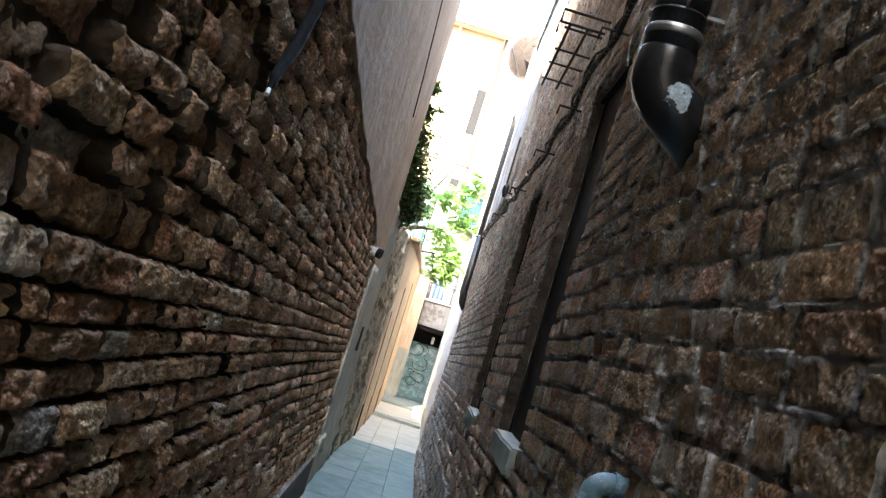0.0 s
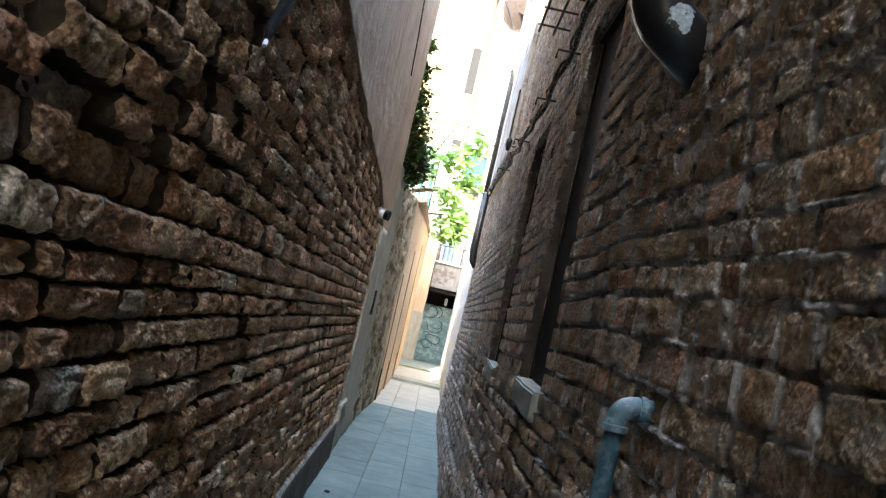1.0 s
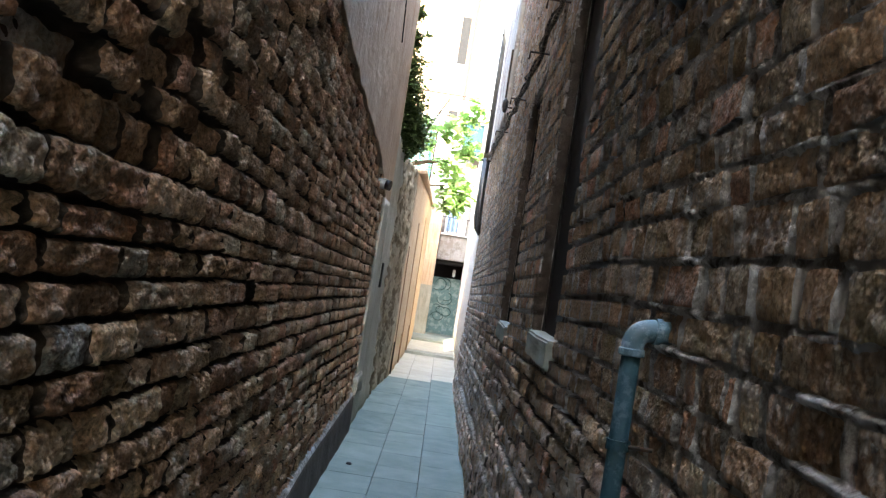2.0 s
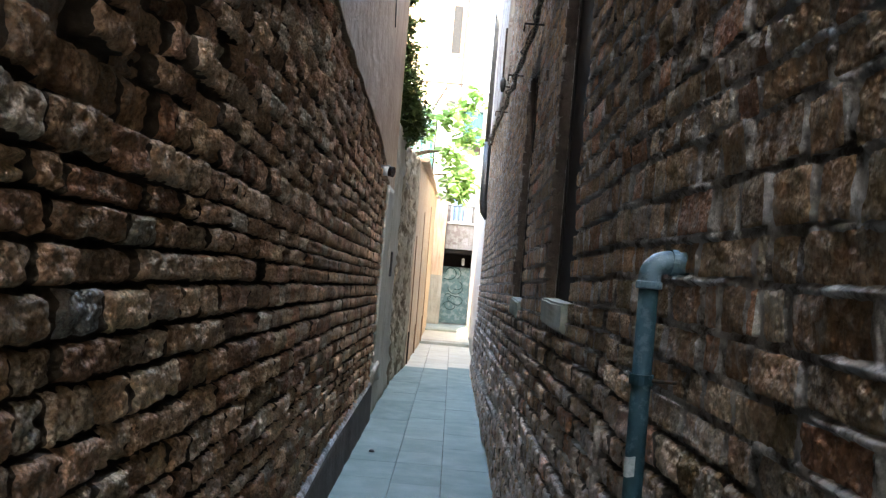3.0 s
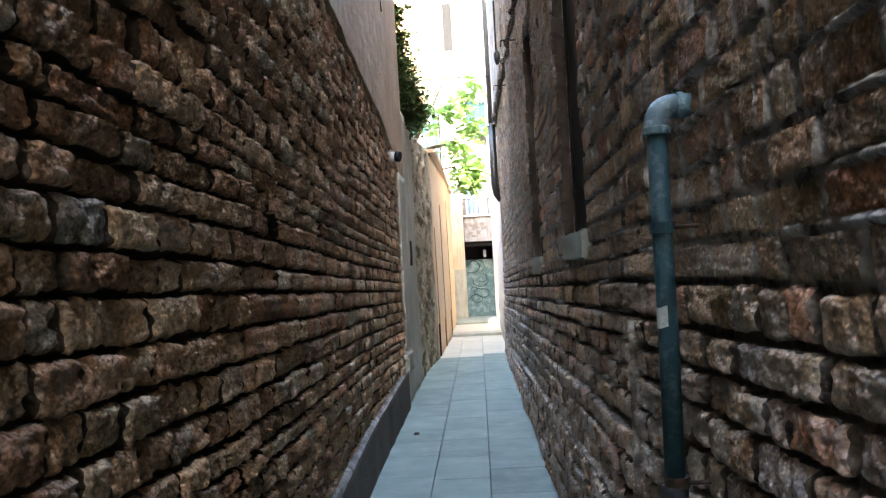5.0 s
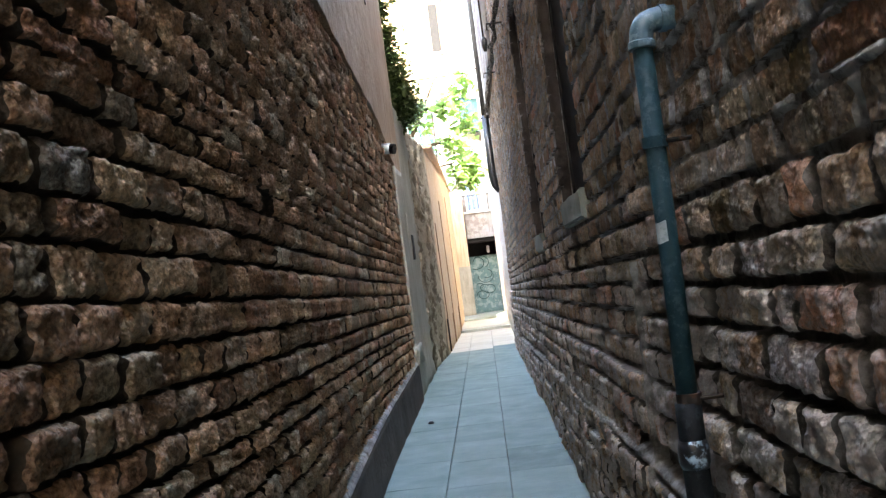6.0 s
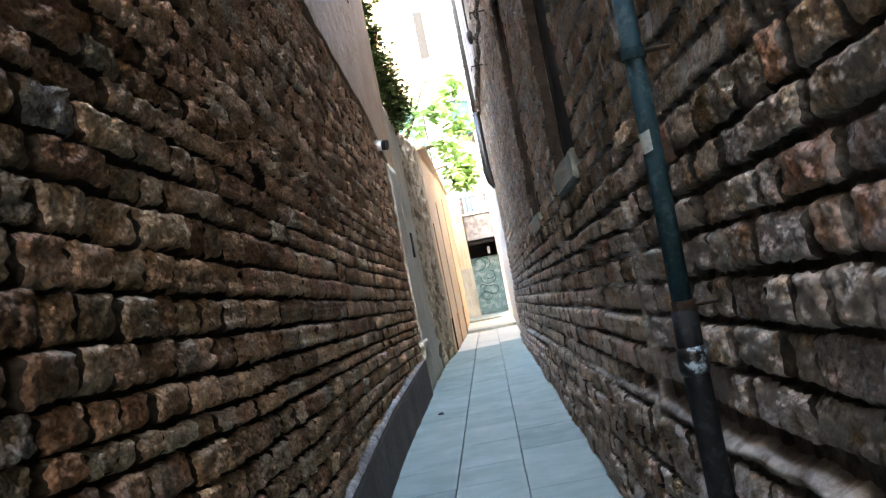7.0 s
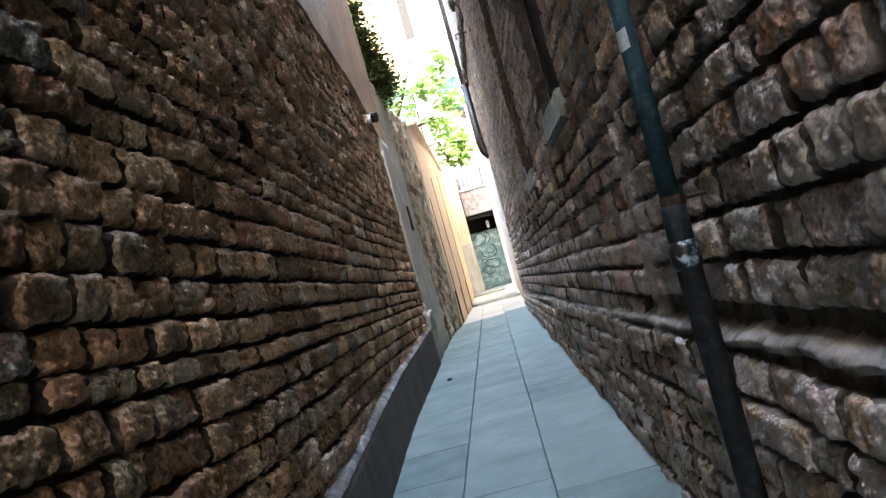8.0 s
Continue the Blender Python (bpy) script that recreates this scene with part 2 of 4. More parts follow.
def part(name, bm, material, parent, label="", smooth=False):
    me = bpy.data.meshes.new(name)
    bmesh.ops.recalc_face_normals(bm, faces=bm.faces)
    bm.to_mesh(me)
    bm.free()
    if smooth:
        me.polygons.foreach_set("use_smooth", [True] * len(me.polygons))
    return finish(new(name, me), material, parent, label)


def raw_part(name, verts, faces, material, parent, label="", smooth=True):
    me = bpy.data.meshes.new(name)
    me.from_pydata([tuple(v) for v in np.asarray(verts).tolist()], [], [tuple(f) for f in np.asarray(faces).tolist()])
    if smooth:
        me.polygons.foreach_set("use_smooth", [True] * len(me.polygons))
    return finish(new(name, me), material, parent, label)


def box(x0, x1, y0, y1, z0, z1, bevel=0.0, bm=None, rough=0.0):
    own = bmesh.new()
    bmesh.ops.create_cube(own, size=1.0)
    for v in own.verts:
        v.co = Vector(((x0 + x1) / 2 + v.co.x * (x1 - x0), (y0 + y1) / 2 + v.co.y * (y1 - y0), (z0 + z1) / 2 + v.co.z * (z1 - z0)))
    if bevel:
        bmesh.ops.bevel(own, geom=list(own.edges), offset=bevel, segments=2, affect="EDGES")
    if rough:
        bmesh.ops.subdivide_edges(own, edges=list(own.edges), cuts=3, use_grid_fill=True)
        for v in own.verts:
            v.co += rough * noise.noise_vector(v.co * 14)
    if bm is None:
        return own
    me = bpy.data.meshes.new("tmp")
    own.to_mesh(me)
    own.free()
    bm.from_mesh(me)
    bpy.data.meshes.remove(me)
    return bm


def tube(points, radius, seg=12, bm=None, caps=True):
    """A pipe along points; radius: one number or one for each point."""
    bm = bm or bmesh.new()
    pts = [Vector(p) for p in points]
    rad = radius if isinstance(radius, (list, tuple)) else [radius] * len(pts)
    rings, side = [], None
    for i, p in enumerate(pts):
        d = (pts[min(i + 1, len(pts) - 1)] - pts[max(i - 1, 0)]).normalized()
        if side is None:
            side = d.orthogonal().normalized()
        side = (side - d * side.dot(d)).normalized()
        up = d.cross(side)
        rings.append([bm.verts.new(p + rad[i] * (math.cos(a) * side + math.sin(a) * up)) for a in [2 * math.pi * k / seg for k in range(seg)]])
    for a, b in zip(rings, rings[1:]):
        for k in range(seg):
            bm.faces.new((a[k], a[(k + 1) % seg], b[(k + 1) % seg], b[k]))
    if caps:
        bm.faces.new(rings[0][::-1])
        bm.faces.new(rings[-1])
    return bm


def bend(a, corner, b, n=6):
    a, corner, b = Vector(a), Vector(corner), Vector(b)
    return [(1 - t) ** 2 * a + 2 * t * (1 - t) * corner + t * t * b for t in [k / n for k in range(n + 1)]]


def sheet(ys, zs, face, back, keep=lambda y, z: True):
    """A wall: a front at x = face(y, z) on a grid, a flat back at x = back(y), and sides round every opening."""
    verts, faces = [], []
    ny, nz = len(ys), len(zs)
    for y in ys:
        for z in zs:
            verts.append((face(y, z), y, z))
    off = len(verts)
    for y in ys:
        for z in zs:
            verts.append((back(y), y, z))
    at = lambda i, j: i * nz + j
    on = [[keep((ys[i] + ys[i + 1]) / 2, (zs[j] + zs[j + 1]) / 2) for j in range(nz - 1)] for i in range(ny - 1)]
    alive = lambda i, j: 0 <= i < ny - 1 and 0 <= j < nz - 1 and on[i][j]
    for i in range(ny - 1):
        for j in range(nz - 1):
            if not on[i][j]:
                continue
            q = (at(i, j), at(i + 1, j), at(i + 1, j + 1), at(i, j + 1))
            faces.append(q)
            faces.append(tuple(v + off for v in q[::-1]))
            for (di, dj), (a, b) in {(0, -1): (q[0], q[1]), (1, 0): (q[1], q[2]), (0, 1): (q[2], q[3]), (-1, 0): (q[3], q[0])}.items():
                if not alive(i + di, j + dj):
                    faces.append((b, a, a + off, b + off))
    bm = bmesh.new()
    vs = [bm.verts.new(v) for v in verts]
    for f in faces:
        bm.faces.new([vs[k] for k in f])
    bmesh.ops.delete(bm, geom=[v for v in bm.verts if not v.link_faces], context="VERTS")
    return bm


def steps(a, b, d, extra=()):
    vals = list(np.linspace(a, b, max(2, int(round((b - a) / d)) + 1)))
    for e in extra:
        k = int(np.argmin([abs(v - e) for v in vals]))
        if 0 < k < len(vals) - 1:
            vals[k] = e
    return sorted(float(v) for v in vals)


def smooth01(a, b, v):
    t = min(1.0, max(0.0, (v - a) / (b - a)))
    return t * t * (3 - 2 * t)


# ---- plan: the alley runs along +y ----
TILT_COURSE = -0.024


def left_x(y):
    return -0.5 - 0.088 * smooth01(1.5, 6.0, y)


def right_x(y):
    return 0.435 - 0.0045 * y


def ledge_z(y):
    return 0.60 - 0.034 * y


def coat_z(y):
    """Lower edge of the render that is left on the upper part of the house."""
    z = float(np.interp(y, [1.2, 2.0, 3.0, 3.6, 4.4, 5.4, 7.05, 7.7, 8.3], [2.66, 2.57, 2.49, 2.465, 2.425, 2.385, 2.27, 2.17, 2.02]))
    return z + 0.025 * noise.noise(Vector((0, y * 3.1, 0))) + 0.012 * noise.noise(Vector((5, y * 11, 0)))


HOUSE_END = 9.0
BRICK_END = 8.3
RIGHT_END = 12.7
ALLEY_BACK = -1.3
EAVES = 8.5
RIGHT_TOP = 5.6
WINDOWS = ((3.46, 4.3, 1.24, 2.8), (5.6, 6.35, 1.17, 2.62))


def in_window(y, z, grow=0.0):
    return any(a - grow < y < b + grow and c - grow < z < d + grow for a, b, c, d in WINDOWS)


# ---- ground and paving ----
ground_bm = bmesh.new()
for q in (((-300, -300), (300, -300), (300, 300), (-300, 300)),):
    ground_bm.faces.new([ground_bm.verts.new((x, y, -0.055)) for x, y in q])
tagged(part("ground", ground_bm, GROUT, None), "dark earth under and round the alley paving", "ground", kind="structure")

pavement = thing("pavement", "grey trachyte slabs in three rows along the alley", "pavement", kind="structure")
part("bed", box(-0.75, 0.55, ALLEY_BACK, 16.15, -0.05, -0.012), GROUT, pavement, "dark grout between the slabs")

# ---- left house ----
wall_left = thing("wall_left", "eroded brown brick house wall with deep joints and render above", "wall", kind="structure")


def left_bed(y, z):
    p = Vector((0, y, z))
    deep = 0.0
    for cy, cz, ry, rz, d in ((1.56, 1.585, 0.2, 0.045, 0.02), (2.92, 1.315, 0.05, 0.03, 0.06), (1.25, 1.0, 0.1, 0.02, 0.03)):
        e = ((y - cy) / ry) ** 2 + ((z - cz) / rz) ** 2
        deep += d * math.exp(-e)
    return left_x(y) - 0.036 - deep + 0.008 * noise.noise(p * 9) + 0.006 * noise.noise(p * 31)


part("mortar_bed", sheet(steps(0.4, BRICK_END, 0.03), steps(0.0, 2.85, 0.03), left_bed, lambda y: -0.85), MORTAR_L, wall_left, "dark recessed mortar", True)
part("core", box(-0.95, -0.56, ALLEY_BACK, 0.4, 0, 2.85), MORTAR_L, wall_left)
part("core", box(-1.4, -0.86, ALLEY_BACK, HOUSE_END - 0.02, 0, EAVES), PLASTER_HIGH, wall_left)


def coat_face(y, z):
    p = Vector((0, y, z))
    return left_x(y) + 0.010 + 0.006 * noise.noise(p * 1.7) + 0.003 * noise.noise(p * 9)


coat_ys = steps(ALLEY_BACK, HOUSE_END, 0.06)
coat_bm = bmesh.new()
rows = []
for y in coat_ys:
    low = coat_z(y) if y < BRICK_END + 0.06 else 0.0
    zs = [low + (EAVES - low) * (k / 40) ** 1.6 for k in range(41)]
    rows.append(([coat_bm.verts.new((coat_face(y, z), y, z)) for z in zs], [coat_bm.verts.new((-0.855, y, z)) for z in zs]))
for (f0, b0), (f1, b1) in zip(rows, rows[1:]):
    for k in range(40):
        coat_bm.faces.new((f0[k], f1[k], f1[k + 1], f0[k + 1]))
    coat_bm.faces.new((f0[0], b0[0], b1[0], f1[0]))
    coat_bm.faces.new((f0[-1], f1[-1], b1[-1], b0[-1]))
for f, b in (rows[0], rows[-1]):
    for k in range(40):
        coat_bm.faces.new((f[k], f[k + 1], b[k + 1], b[k]))
part("render_coat", coat_bm, PLASTER_HIGH, wall_left, "streaked pink-beige render", True)

part("corner_render", sheet(steps(BRICK_END + 0.03, HOUSE_END - 0.005, 0.06), steps(0.0, 2.0, 0.06), lambda y, z: coat_face(y, z) + 0.0025 + 0.002 * noise.noise(Vector((2, y * 6, z * 6))), lambda y: left_x(y) - 0.02), PLASTER_LOW, wall_left, "grey-beige render on the house corner", True)
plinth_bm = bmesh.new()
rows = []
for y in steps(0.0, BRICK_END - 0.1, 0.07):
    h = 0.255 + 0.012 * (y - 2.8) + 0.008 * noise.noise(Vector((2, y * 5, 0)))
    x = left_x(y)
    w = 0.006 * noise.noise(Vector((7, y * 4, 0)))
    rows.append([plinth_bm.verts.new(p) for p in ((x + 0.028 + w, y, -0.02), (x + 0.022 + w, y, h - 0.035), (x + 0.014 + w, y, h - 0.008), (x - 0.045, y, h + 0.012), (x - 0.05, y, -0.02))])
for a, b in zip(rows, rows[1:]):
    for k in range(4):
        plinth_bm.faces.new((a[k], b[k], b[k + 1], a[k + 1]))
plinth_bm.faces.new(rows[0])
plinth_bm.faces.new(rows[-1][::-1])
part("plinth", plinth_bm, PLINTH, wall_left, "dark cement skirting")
cap_bm = bmesh.new()
rows = []
for y in steps(0.0, BRICK_END - 0.1, 0.03):
    h = 0.255 + 0.012 * (y - 2.8)
    x = left_x(y)
    n1 = 0.010 * noise.noise(Vector((3, y * 9, 1)))
    rows.append([cap_bm.verts.new(p) for p in ((x + 0.02, y, h - 0.012 + n1 * 0.4), (x + 0.012, y, h + 0.006 + n1), (x - 0.02, y, h + 0.022 + n1), (x - 0.05, y, h + 0.018))])
for a, b in zip(rows, rows[1:]):
    for k in range(3):
        cap_bm.faces.new((a[k], b[k], b[k + 1], a[k + 1]))
part("dust_fillet", cap_bm, DUSTY, wall_left, "pale dusty mortar fillet", True)

part("flaked_render", box(left_x(8.3) - 0.03, left_x(8.3) + 0.03, 8.15, 8.75, 0.27, 0.46, 0.01, None, 0.03), PLASTER_LOW, wall_left, "pale flaking render at the foot of the corner", True)

# ---- right house ----
wall_right = thing("wall_right", "limed dark brick house wall with smeared mortar and two narrow windows", "wall", kind="structure")


def right_face(y, z):
    return right_x(y) - 0.017 * (1 if z < ledge_z(y) else 0) + 0.02 * smooth01(2.49, 2.53, y) * (1 if z > 0.7 else 0)


def right_bed(y, z):
    p = Vector((3, y, z))
    seam = 0.02 * math.exp(-(((y - 2.52 - 0.01 * noise.noise(Vector((0, 0, z * 5)))) / 0.02) ** 2))
    filled = smooth01(1.02, 1.2, z + 0.06 * noise.noise(Vector((y * 1.5, 0, 3))))
    lump = 0.004 * noise.noise(p * 8) + 0.008 * noise.noise(p * 24) + 0.005 * noise.noise(p * 55)
    lapped = 1.0 - smooth01(2.45, 2.9, y)
    return right_face(y, z) + 0.022 - (0.004 + 0.007 * lapped) * filled + seam + (0.4 + 0.6 * lapped) * lump


edge_ys = [v for w in WINDOWS for v in w[:2]]
edge_zs = [v for w in WINDOWS for v in w[2:]]
part("eroded_bed", sheet(steps(0.4, 2.6, 0.0125), steps(0.0, 1.1, 0.0125), right_bed, lambda y: 0.75), ERODED, wall_right, "dark eroded mortar", True)
part("mortar_bed", sheet(steps(0.4, 2.6, 0.0125), steps(1.1, 2.6, 0.0125), right_bed, lambda y: 0.75), MORTAR_R, wall_right, "smeared lime mortar", True)
part("mortar_bed", sheet(steps(0.4, 2.6, 0.05), steps(2.6, 5.6, 0.05), right_bed, lambda y: 0.75), MORTAR_R, wall_right, "smeared lime mortar", True)
part("mortar_bed", sheet(steps(2.6, RIGHT_END, 0.025, edge_ys), steps(1.1, 5.6, 0.025, edge_zs), right_bed, lambda y: 0.75, lambda y, z: not in_window(y, z)), MORTAR_R, wall_right, "smeared lime mortar", True)
part("eroded_bed", sheet(steps(2.6, RIGHT_END, 0.04), steps(0.0, 1.1, 0.025), right_bed, lambda y: 0.75), ERODED, wall_right, "dark eroded mortar", True)
part("core", box(0.47, 0.9, ALLEY_BACK, 0.4, 0, 5.6), MORTAR_R, wall_right)
part("back_wall", box(0.9, 1.2, ALLEY_BACK, RIGHT_END, 0, RIGHT_TOP - 0.02), MORTAR_R, wall_right)
part("coping", box(0.33, 1.25, ALLEY_BACK, RIGHT_END, RIGHT_TOP, RIGHT_TOP + 0.08, 0.01), DUSTY, wall_right)
ledge_bm = bmesh.new()
rows = []
for y in steps(0.4, RIGHT_END - 0.02, 0.009):
    z, x = ledge_z(y), right_x(y) - 0.012
    a = 0.010 * noise.noise(Vector((4, y * 5, 0))) + 0.008 * noise.noise(Vector((4, y * 24, 3))) + 0.005 * noise.noise(Vector((4, y * 75, 1)))
    b = 0.010 * noise.noise(Vector((8, y * 11, 0))) + 0.009 * noise.noise(Vector((8, y * 37, 5))) + 0.007 * noise.noise(Vector((8, y * 88, 2)))
    c = 0.006 * noise.noise(Vector((2, y * 61, 7)))
    rows.append([ledge_bm.verts.new(p) for p in ((x + 0.045, y, z - 0.026), (x + 0.002 + b, y, z - 0.016 + a), (x - 0.003 + b + c, y, z - 0.004 + a), (x + 0.006 + 0.7 * b, y, z + 0.004 + a - c), (x + 0.026 + c, y, z + 0.012 + a + 1.5 * c), (x + 0.05, y, z + 0.024 + a - c))])
for p, q in zip(rows, rows[1:]):
    for k in range(5):
        ledge_bm.faces.new((p[k], q[k], q[k + 1], p[k + 1]))
part("ledge", ledge_bm, DUSTY, wall_right, "dusty ledge where the footing steps out")
strip_bm = bmesh.new()
rows = []
for z in steps(0.46, 1.0, 0.012):
    taper = min(1.0, 6 * (z - 0.45), 6 * (1.01 - z))
    w = (0.011 + 0.010 * noise.noise(Vector((0, 1, z * 13))) + 0.005 * noise.noise(Vector((0, 4, z * 41)))) * taper + 0.001
    x = right_face(2.5, z) - 0.008 + 0.008 * noise.noise(Vector((3, 1, z * 30)))
    yc = 2.53 + 0.008 * noise.noise(Vector((6, 1, z * 9)))
    rows.append([strip_bm.verts.new(p) for p in ((x + 0.03, yc - w * 1.4, z), (x, yc - w * 0.6, z), (x - 0.003, yc + w * 0.6, z), (x + 0.04, yc + w * 1.5, z))])
for p, q in zip(rows, rows[1:]):
    for k in range(3):
        strip_bm.faces.new((p[k], q[k], q[k + 1], p[k + 1]))
part("cement_seam", strip_bm, DUSTY, wall_right, "pale cement seam")

part("upper_render", sheet(steps(9.4, RIGHT_END + 0.004, 0.12), steps(2.98, 5.6, 0.12), lambda y, z: right_x(y) - 0.022 + 0.006 * noise.noise(Vector((1, y * 3, z * 3))), lambda y: right_x(y) + 0.03), PLASTER_GREY, wall_right, "pale render above the cable", True)

for n, (a, b, c, d) in enumerate(WINDOWS):
    win = thing("window_%d" % (n + 1), "narrow dark window in the brick wall with a stone sill", "window", ((right_x(a)), a, c), kind="structure")
    x = right_face((a + b) / 2, 2.0)
    part("shutter", box(x + 0.058, x + 0.1, a - 0.02, b + 0.02, c - 0.02, d + 0.02), DARK_WOOD_AND_VOID, win, "near-black panel filling the window")
    part("frame", box(x + 0.05, x + 0.09, b - 0.05, b - 0.006, c, d), DARK_WOOD_AND_VOID, win)
    jamb = box(x + 0.016, x + 0.046, b - 0.004, b + 0.046, c, d)
    z = c + 0.02
    while z < d - 0.03:
        box(x + 0.004 + 0.006 * math.sin(z * 97), x + 0.048, b - 0.008 + 0.005 * math.sin(z * 61), b + 0.05, z, z + 0.072, 0.004, jamb)
        z += 0.079
    part("jamb", jamb, JAMB, win, "brick window jamb")
    part("frame", box(x + 0.06, x + 0.1, a + 0.002, a + 0.05, c, d), DARK_WOOD_AND_VOID, win)
    part("lintel", box(x + 0.03, x + 0.14, a - 0.02, b + 0.02, d - 0.03, d + 0.02), DARK_WOOD_AND_VOID, win, "dark wooden lintel")
    proud = 0.016 if n == 0 else 0.010
    part("sill", box(x - proud, x + 0.1, a + 0.02, b - 0.06, c - 0.085, c + 0.02, 0.008, None, 0.008), ISTRIA, win, "pale weathered stone sill")

# ---- garden wall beyond the left house ----
wall_garden = thing("wall_garden", "peeling and orange rendered garden wall beyond the house", "wall", kind="structure")


def garden_x(y):
    return -0.58 + 0.105 * smooth01(10.6, 13.2, y) + 0.05 * smooth01(13.2, 17, y)


def garden_face(y, z):
    p = Vector((9, y, z))
    rough = smooth01(10.1, 10.4, y) * (1 - smooth01(12.0, 12.4, y))
    return garden_x(y) + 0.012 * noise.noise(p * 2.5) + 0.008 * noise.noise(p * 8) + rough * (0.045 * noise.noise(p * 9) + 0.035 * noise.noise(p * 17))


GARDEN_TOP = 2.66
part("plain_stretch", sheet(steps(HOUSE_END - 0.02, 10.3, 0.06), steps(0, GARDEN_TOP, 0.06), garden_face, lambda y: -0.95), PLASTER_LOW, wall_garden, "plain grey-beige render beside the house", True)
part("peeling_stretch", sheet(steps(10.3, 12.45, 0.045), steps(0, GARDEN_TOP, 0.045), garden_face, lambda y: -0.95), PLASTER_PEEL, wall_garden, "render peeling off rough masonry", True)
part("orange_stretch", sheet(steps(12.45, 19.6, 0.12), steps(0, GARDEN_TOP, 0.1), garden_face, lambda y: -0.8), PLASTER_ORANGE, wall_garden, "warm orange render", True)
part("coping", box(-0.98, -0.6, HOUSE_END, 12.45, GARDEN_TOP, GARDEN_TOP + 0.05, 0.012, None, 0.012), PLASTER_PEEL, wall_garden)
part("coping", box(-0.85, -0.39, 12.45, 19.6, GARDEN_TOP, GARDEN_TOP + 0.05, 0.012, None, 0.01), PLASTER_ORANGE, wall_garden)

# ---- white house on the right, beyond the brick one ----
wall_white = thing("wall_white", "sunlit white rendered house wall", "wall", kind="structure")
part("wall", sheet(steps(RIGHT_END + 0.005, 21.0, 0.3), steps(0, 6.6, 0.3), lambda y, z: 0.405 + 0.004 * noise.noise(Vector((y, z, 0))), lambda y: 1.2), PLASTER_WHITE, wall_white, "", True)

# ---- unseen blocks, added to keep sun and sky light off the alley ----
# Height and thickness are set so that it shades the house at the end.
wall_tower = tagged(part("wall_tower", box(-9, -2.05, HOUSE_END - 1.15, HOUSE_END - 0.1, 0, 13.5), PLASTER_HIGH, None), "unseen tall block added to keep the sun off the end house", "wall", kind="structure")
wall_rear_house = tagged(part("wall_rear_house", box(-9, -2.2, ALLEY_BACK, HOUSE_END - 1.2, 0, 9.0), PLASTER_HIGH, None), "unseen rendered block added behind the left wall", "wall", kind="structure")
# Added out of view to cut the sky light at the far end.
wall_garden_house = tagged(part("wall_garden_house", box(-9, -2.8, HOUSE_END, 23, 0, 6.5), PLASTER_ORANGE, None), "unseen block added beside the garden to hold back sky light", "wall", kind="structure")

# ---- unseen closing wall behind, added tall enough to block the sun ----
wall_back = tagged(part("wall_back", box(-12, 12, ALLEY_BACK - 7.5, ALLEY_BACK - 7.0, 0, 14.0), PLASTER_HIGH, None), "unseen tall wall added across the lane behind to block the sun", "wall", kind="structure")


# ---- house at the end of the alley ----
END_Y = 20.6
house_end = thing("house_at_alley_end", "weathered low house with a dark doorway, balcony and blue-shuttered window", "house", (0, END_Y, 0))
part("wall", box(-2.6, -0.2, END_Y - 0.3, END_Y + 0.3, 0, 2.72), PLASTER_ORANGE, house_end, "orange rendered pier")
part("pier_foot", box(-0.62, -0.185, END_Y - 0.33, END_Y - 0.296, 0.08, 1.12, 0.01), PLASTER_LOW, house_end, "pale whitewashed foot of the pier")
part("wall", box(-2.6, 2.2, END_Y + 0.3, END_Y + 0.7, 1.78, 4.7), PLASTER_GREY, house_end, "flaking grey render")
part("wall", box(0.46, 2.2, END_Y + 0.0, END_Y + 0.7, 0, 1.78), PLASTER_GREY, house_end)
part("wall", box(-2.6, -0.2, END_Y + 0.3, END_Y + 0.7, 0, 1.78), PLASTER_GREY, house_end)
part("back", box(-2.6, 2.2, END_Y + 3.0, END_Y + 3.2, 0, 4.7), PLASTER_GREY, house_end)
part("side", box(-2.6, -2.4, END_Y + 0.7, END_Y + 3.0, 0, 4.7), PLASTER_GREY, house_end)
part("side", box(2.0, 2.2, END_Y + 0.7, END_Y + 3.0, 0, 4.7), PLASTER_GREY, house_end)
part("roof", box(-2.7, 2.3, END_Y + 0.28, END_Y + 3.3, 4.7, 4.8), PLASTER_GREY, house_end)
part("balcony_slab", box(-0.19, 2.2, END_Y - 0.02, END_Y + 0.3, 1.70, 1.80, 0.01), PLASTER_GREY, house_end, "chipped stone slab")
part("beam", box(-0.195, 0.45, END_Y + 0.02, END_Y + 0.2, 1.60, 1.695, 0.006), DARK_WOOD_AND_VOID, house_end, "dark wooden lintel beam")
part("parapet", box(-0.18, 2.2, END_Y + 0.04, END_Y + 0.28, 1.80, 2.24, 0.008), PLASTER_GREY, house_end, "patchy grey parapet")
part("parapet_cap", box(-0.19, 2.2, END_Y + 0.0, END_Y + 0.29, 2.243, 2.28, 0.006), PLASTER_WHITE, house_end)
door = part("door", box(-0.2, 0.46, END_Y + 0.34, END_Y + 0.4, 0.08, 1.32), TEAL_DOOR, house_end, "faded teal door with dark spray-painted loops")
for k in range(5):
    part("board", box(-0.19 + 0.13 * k, -0.07 + 0.13 * k, END_Y + 0.322, END_Y + 0.34, 0.1, 1.30, 0.004), TEAL_DOOR, door)
rng = random.Random(11)
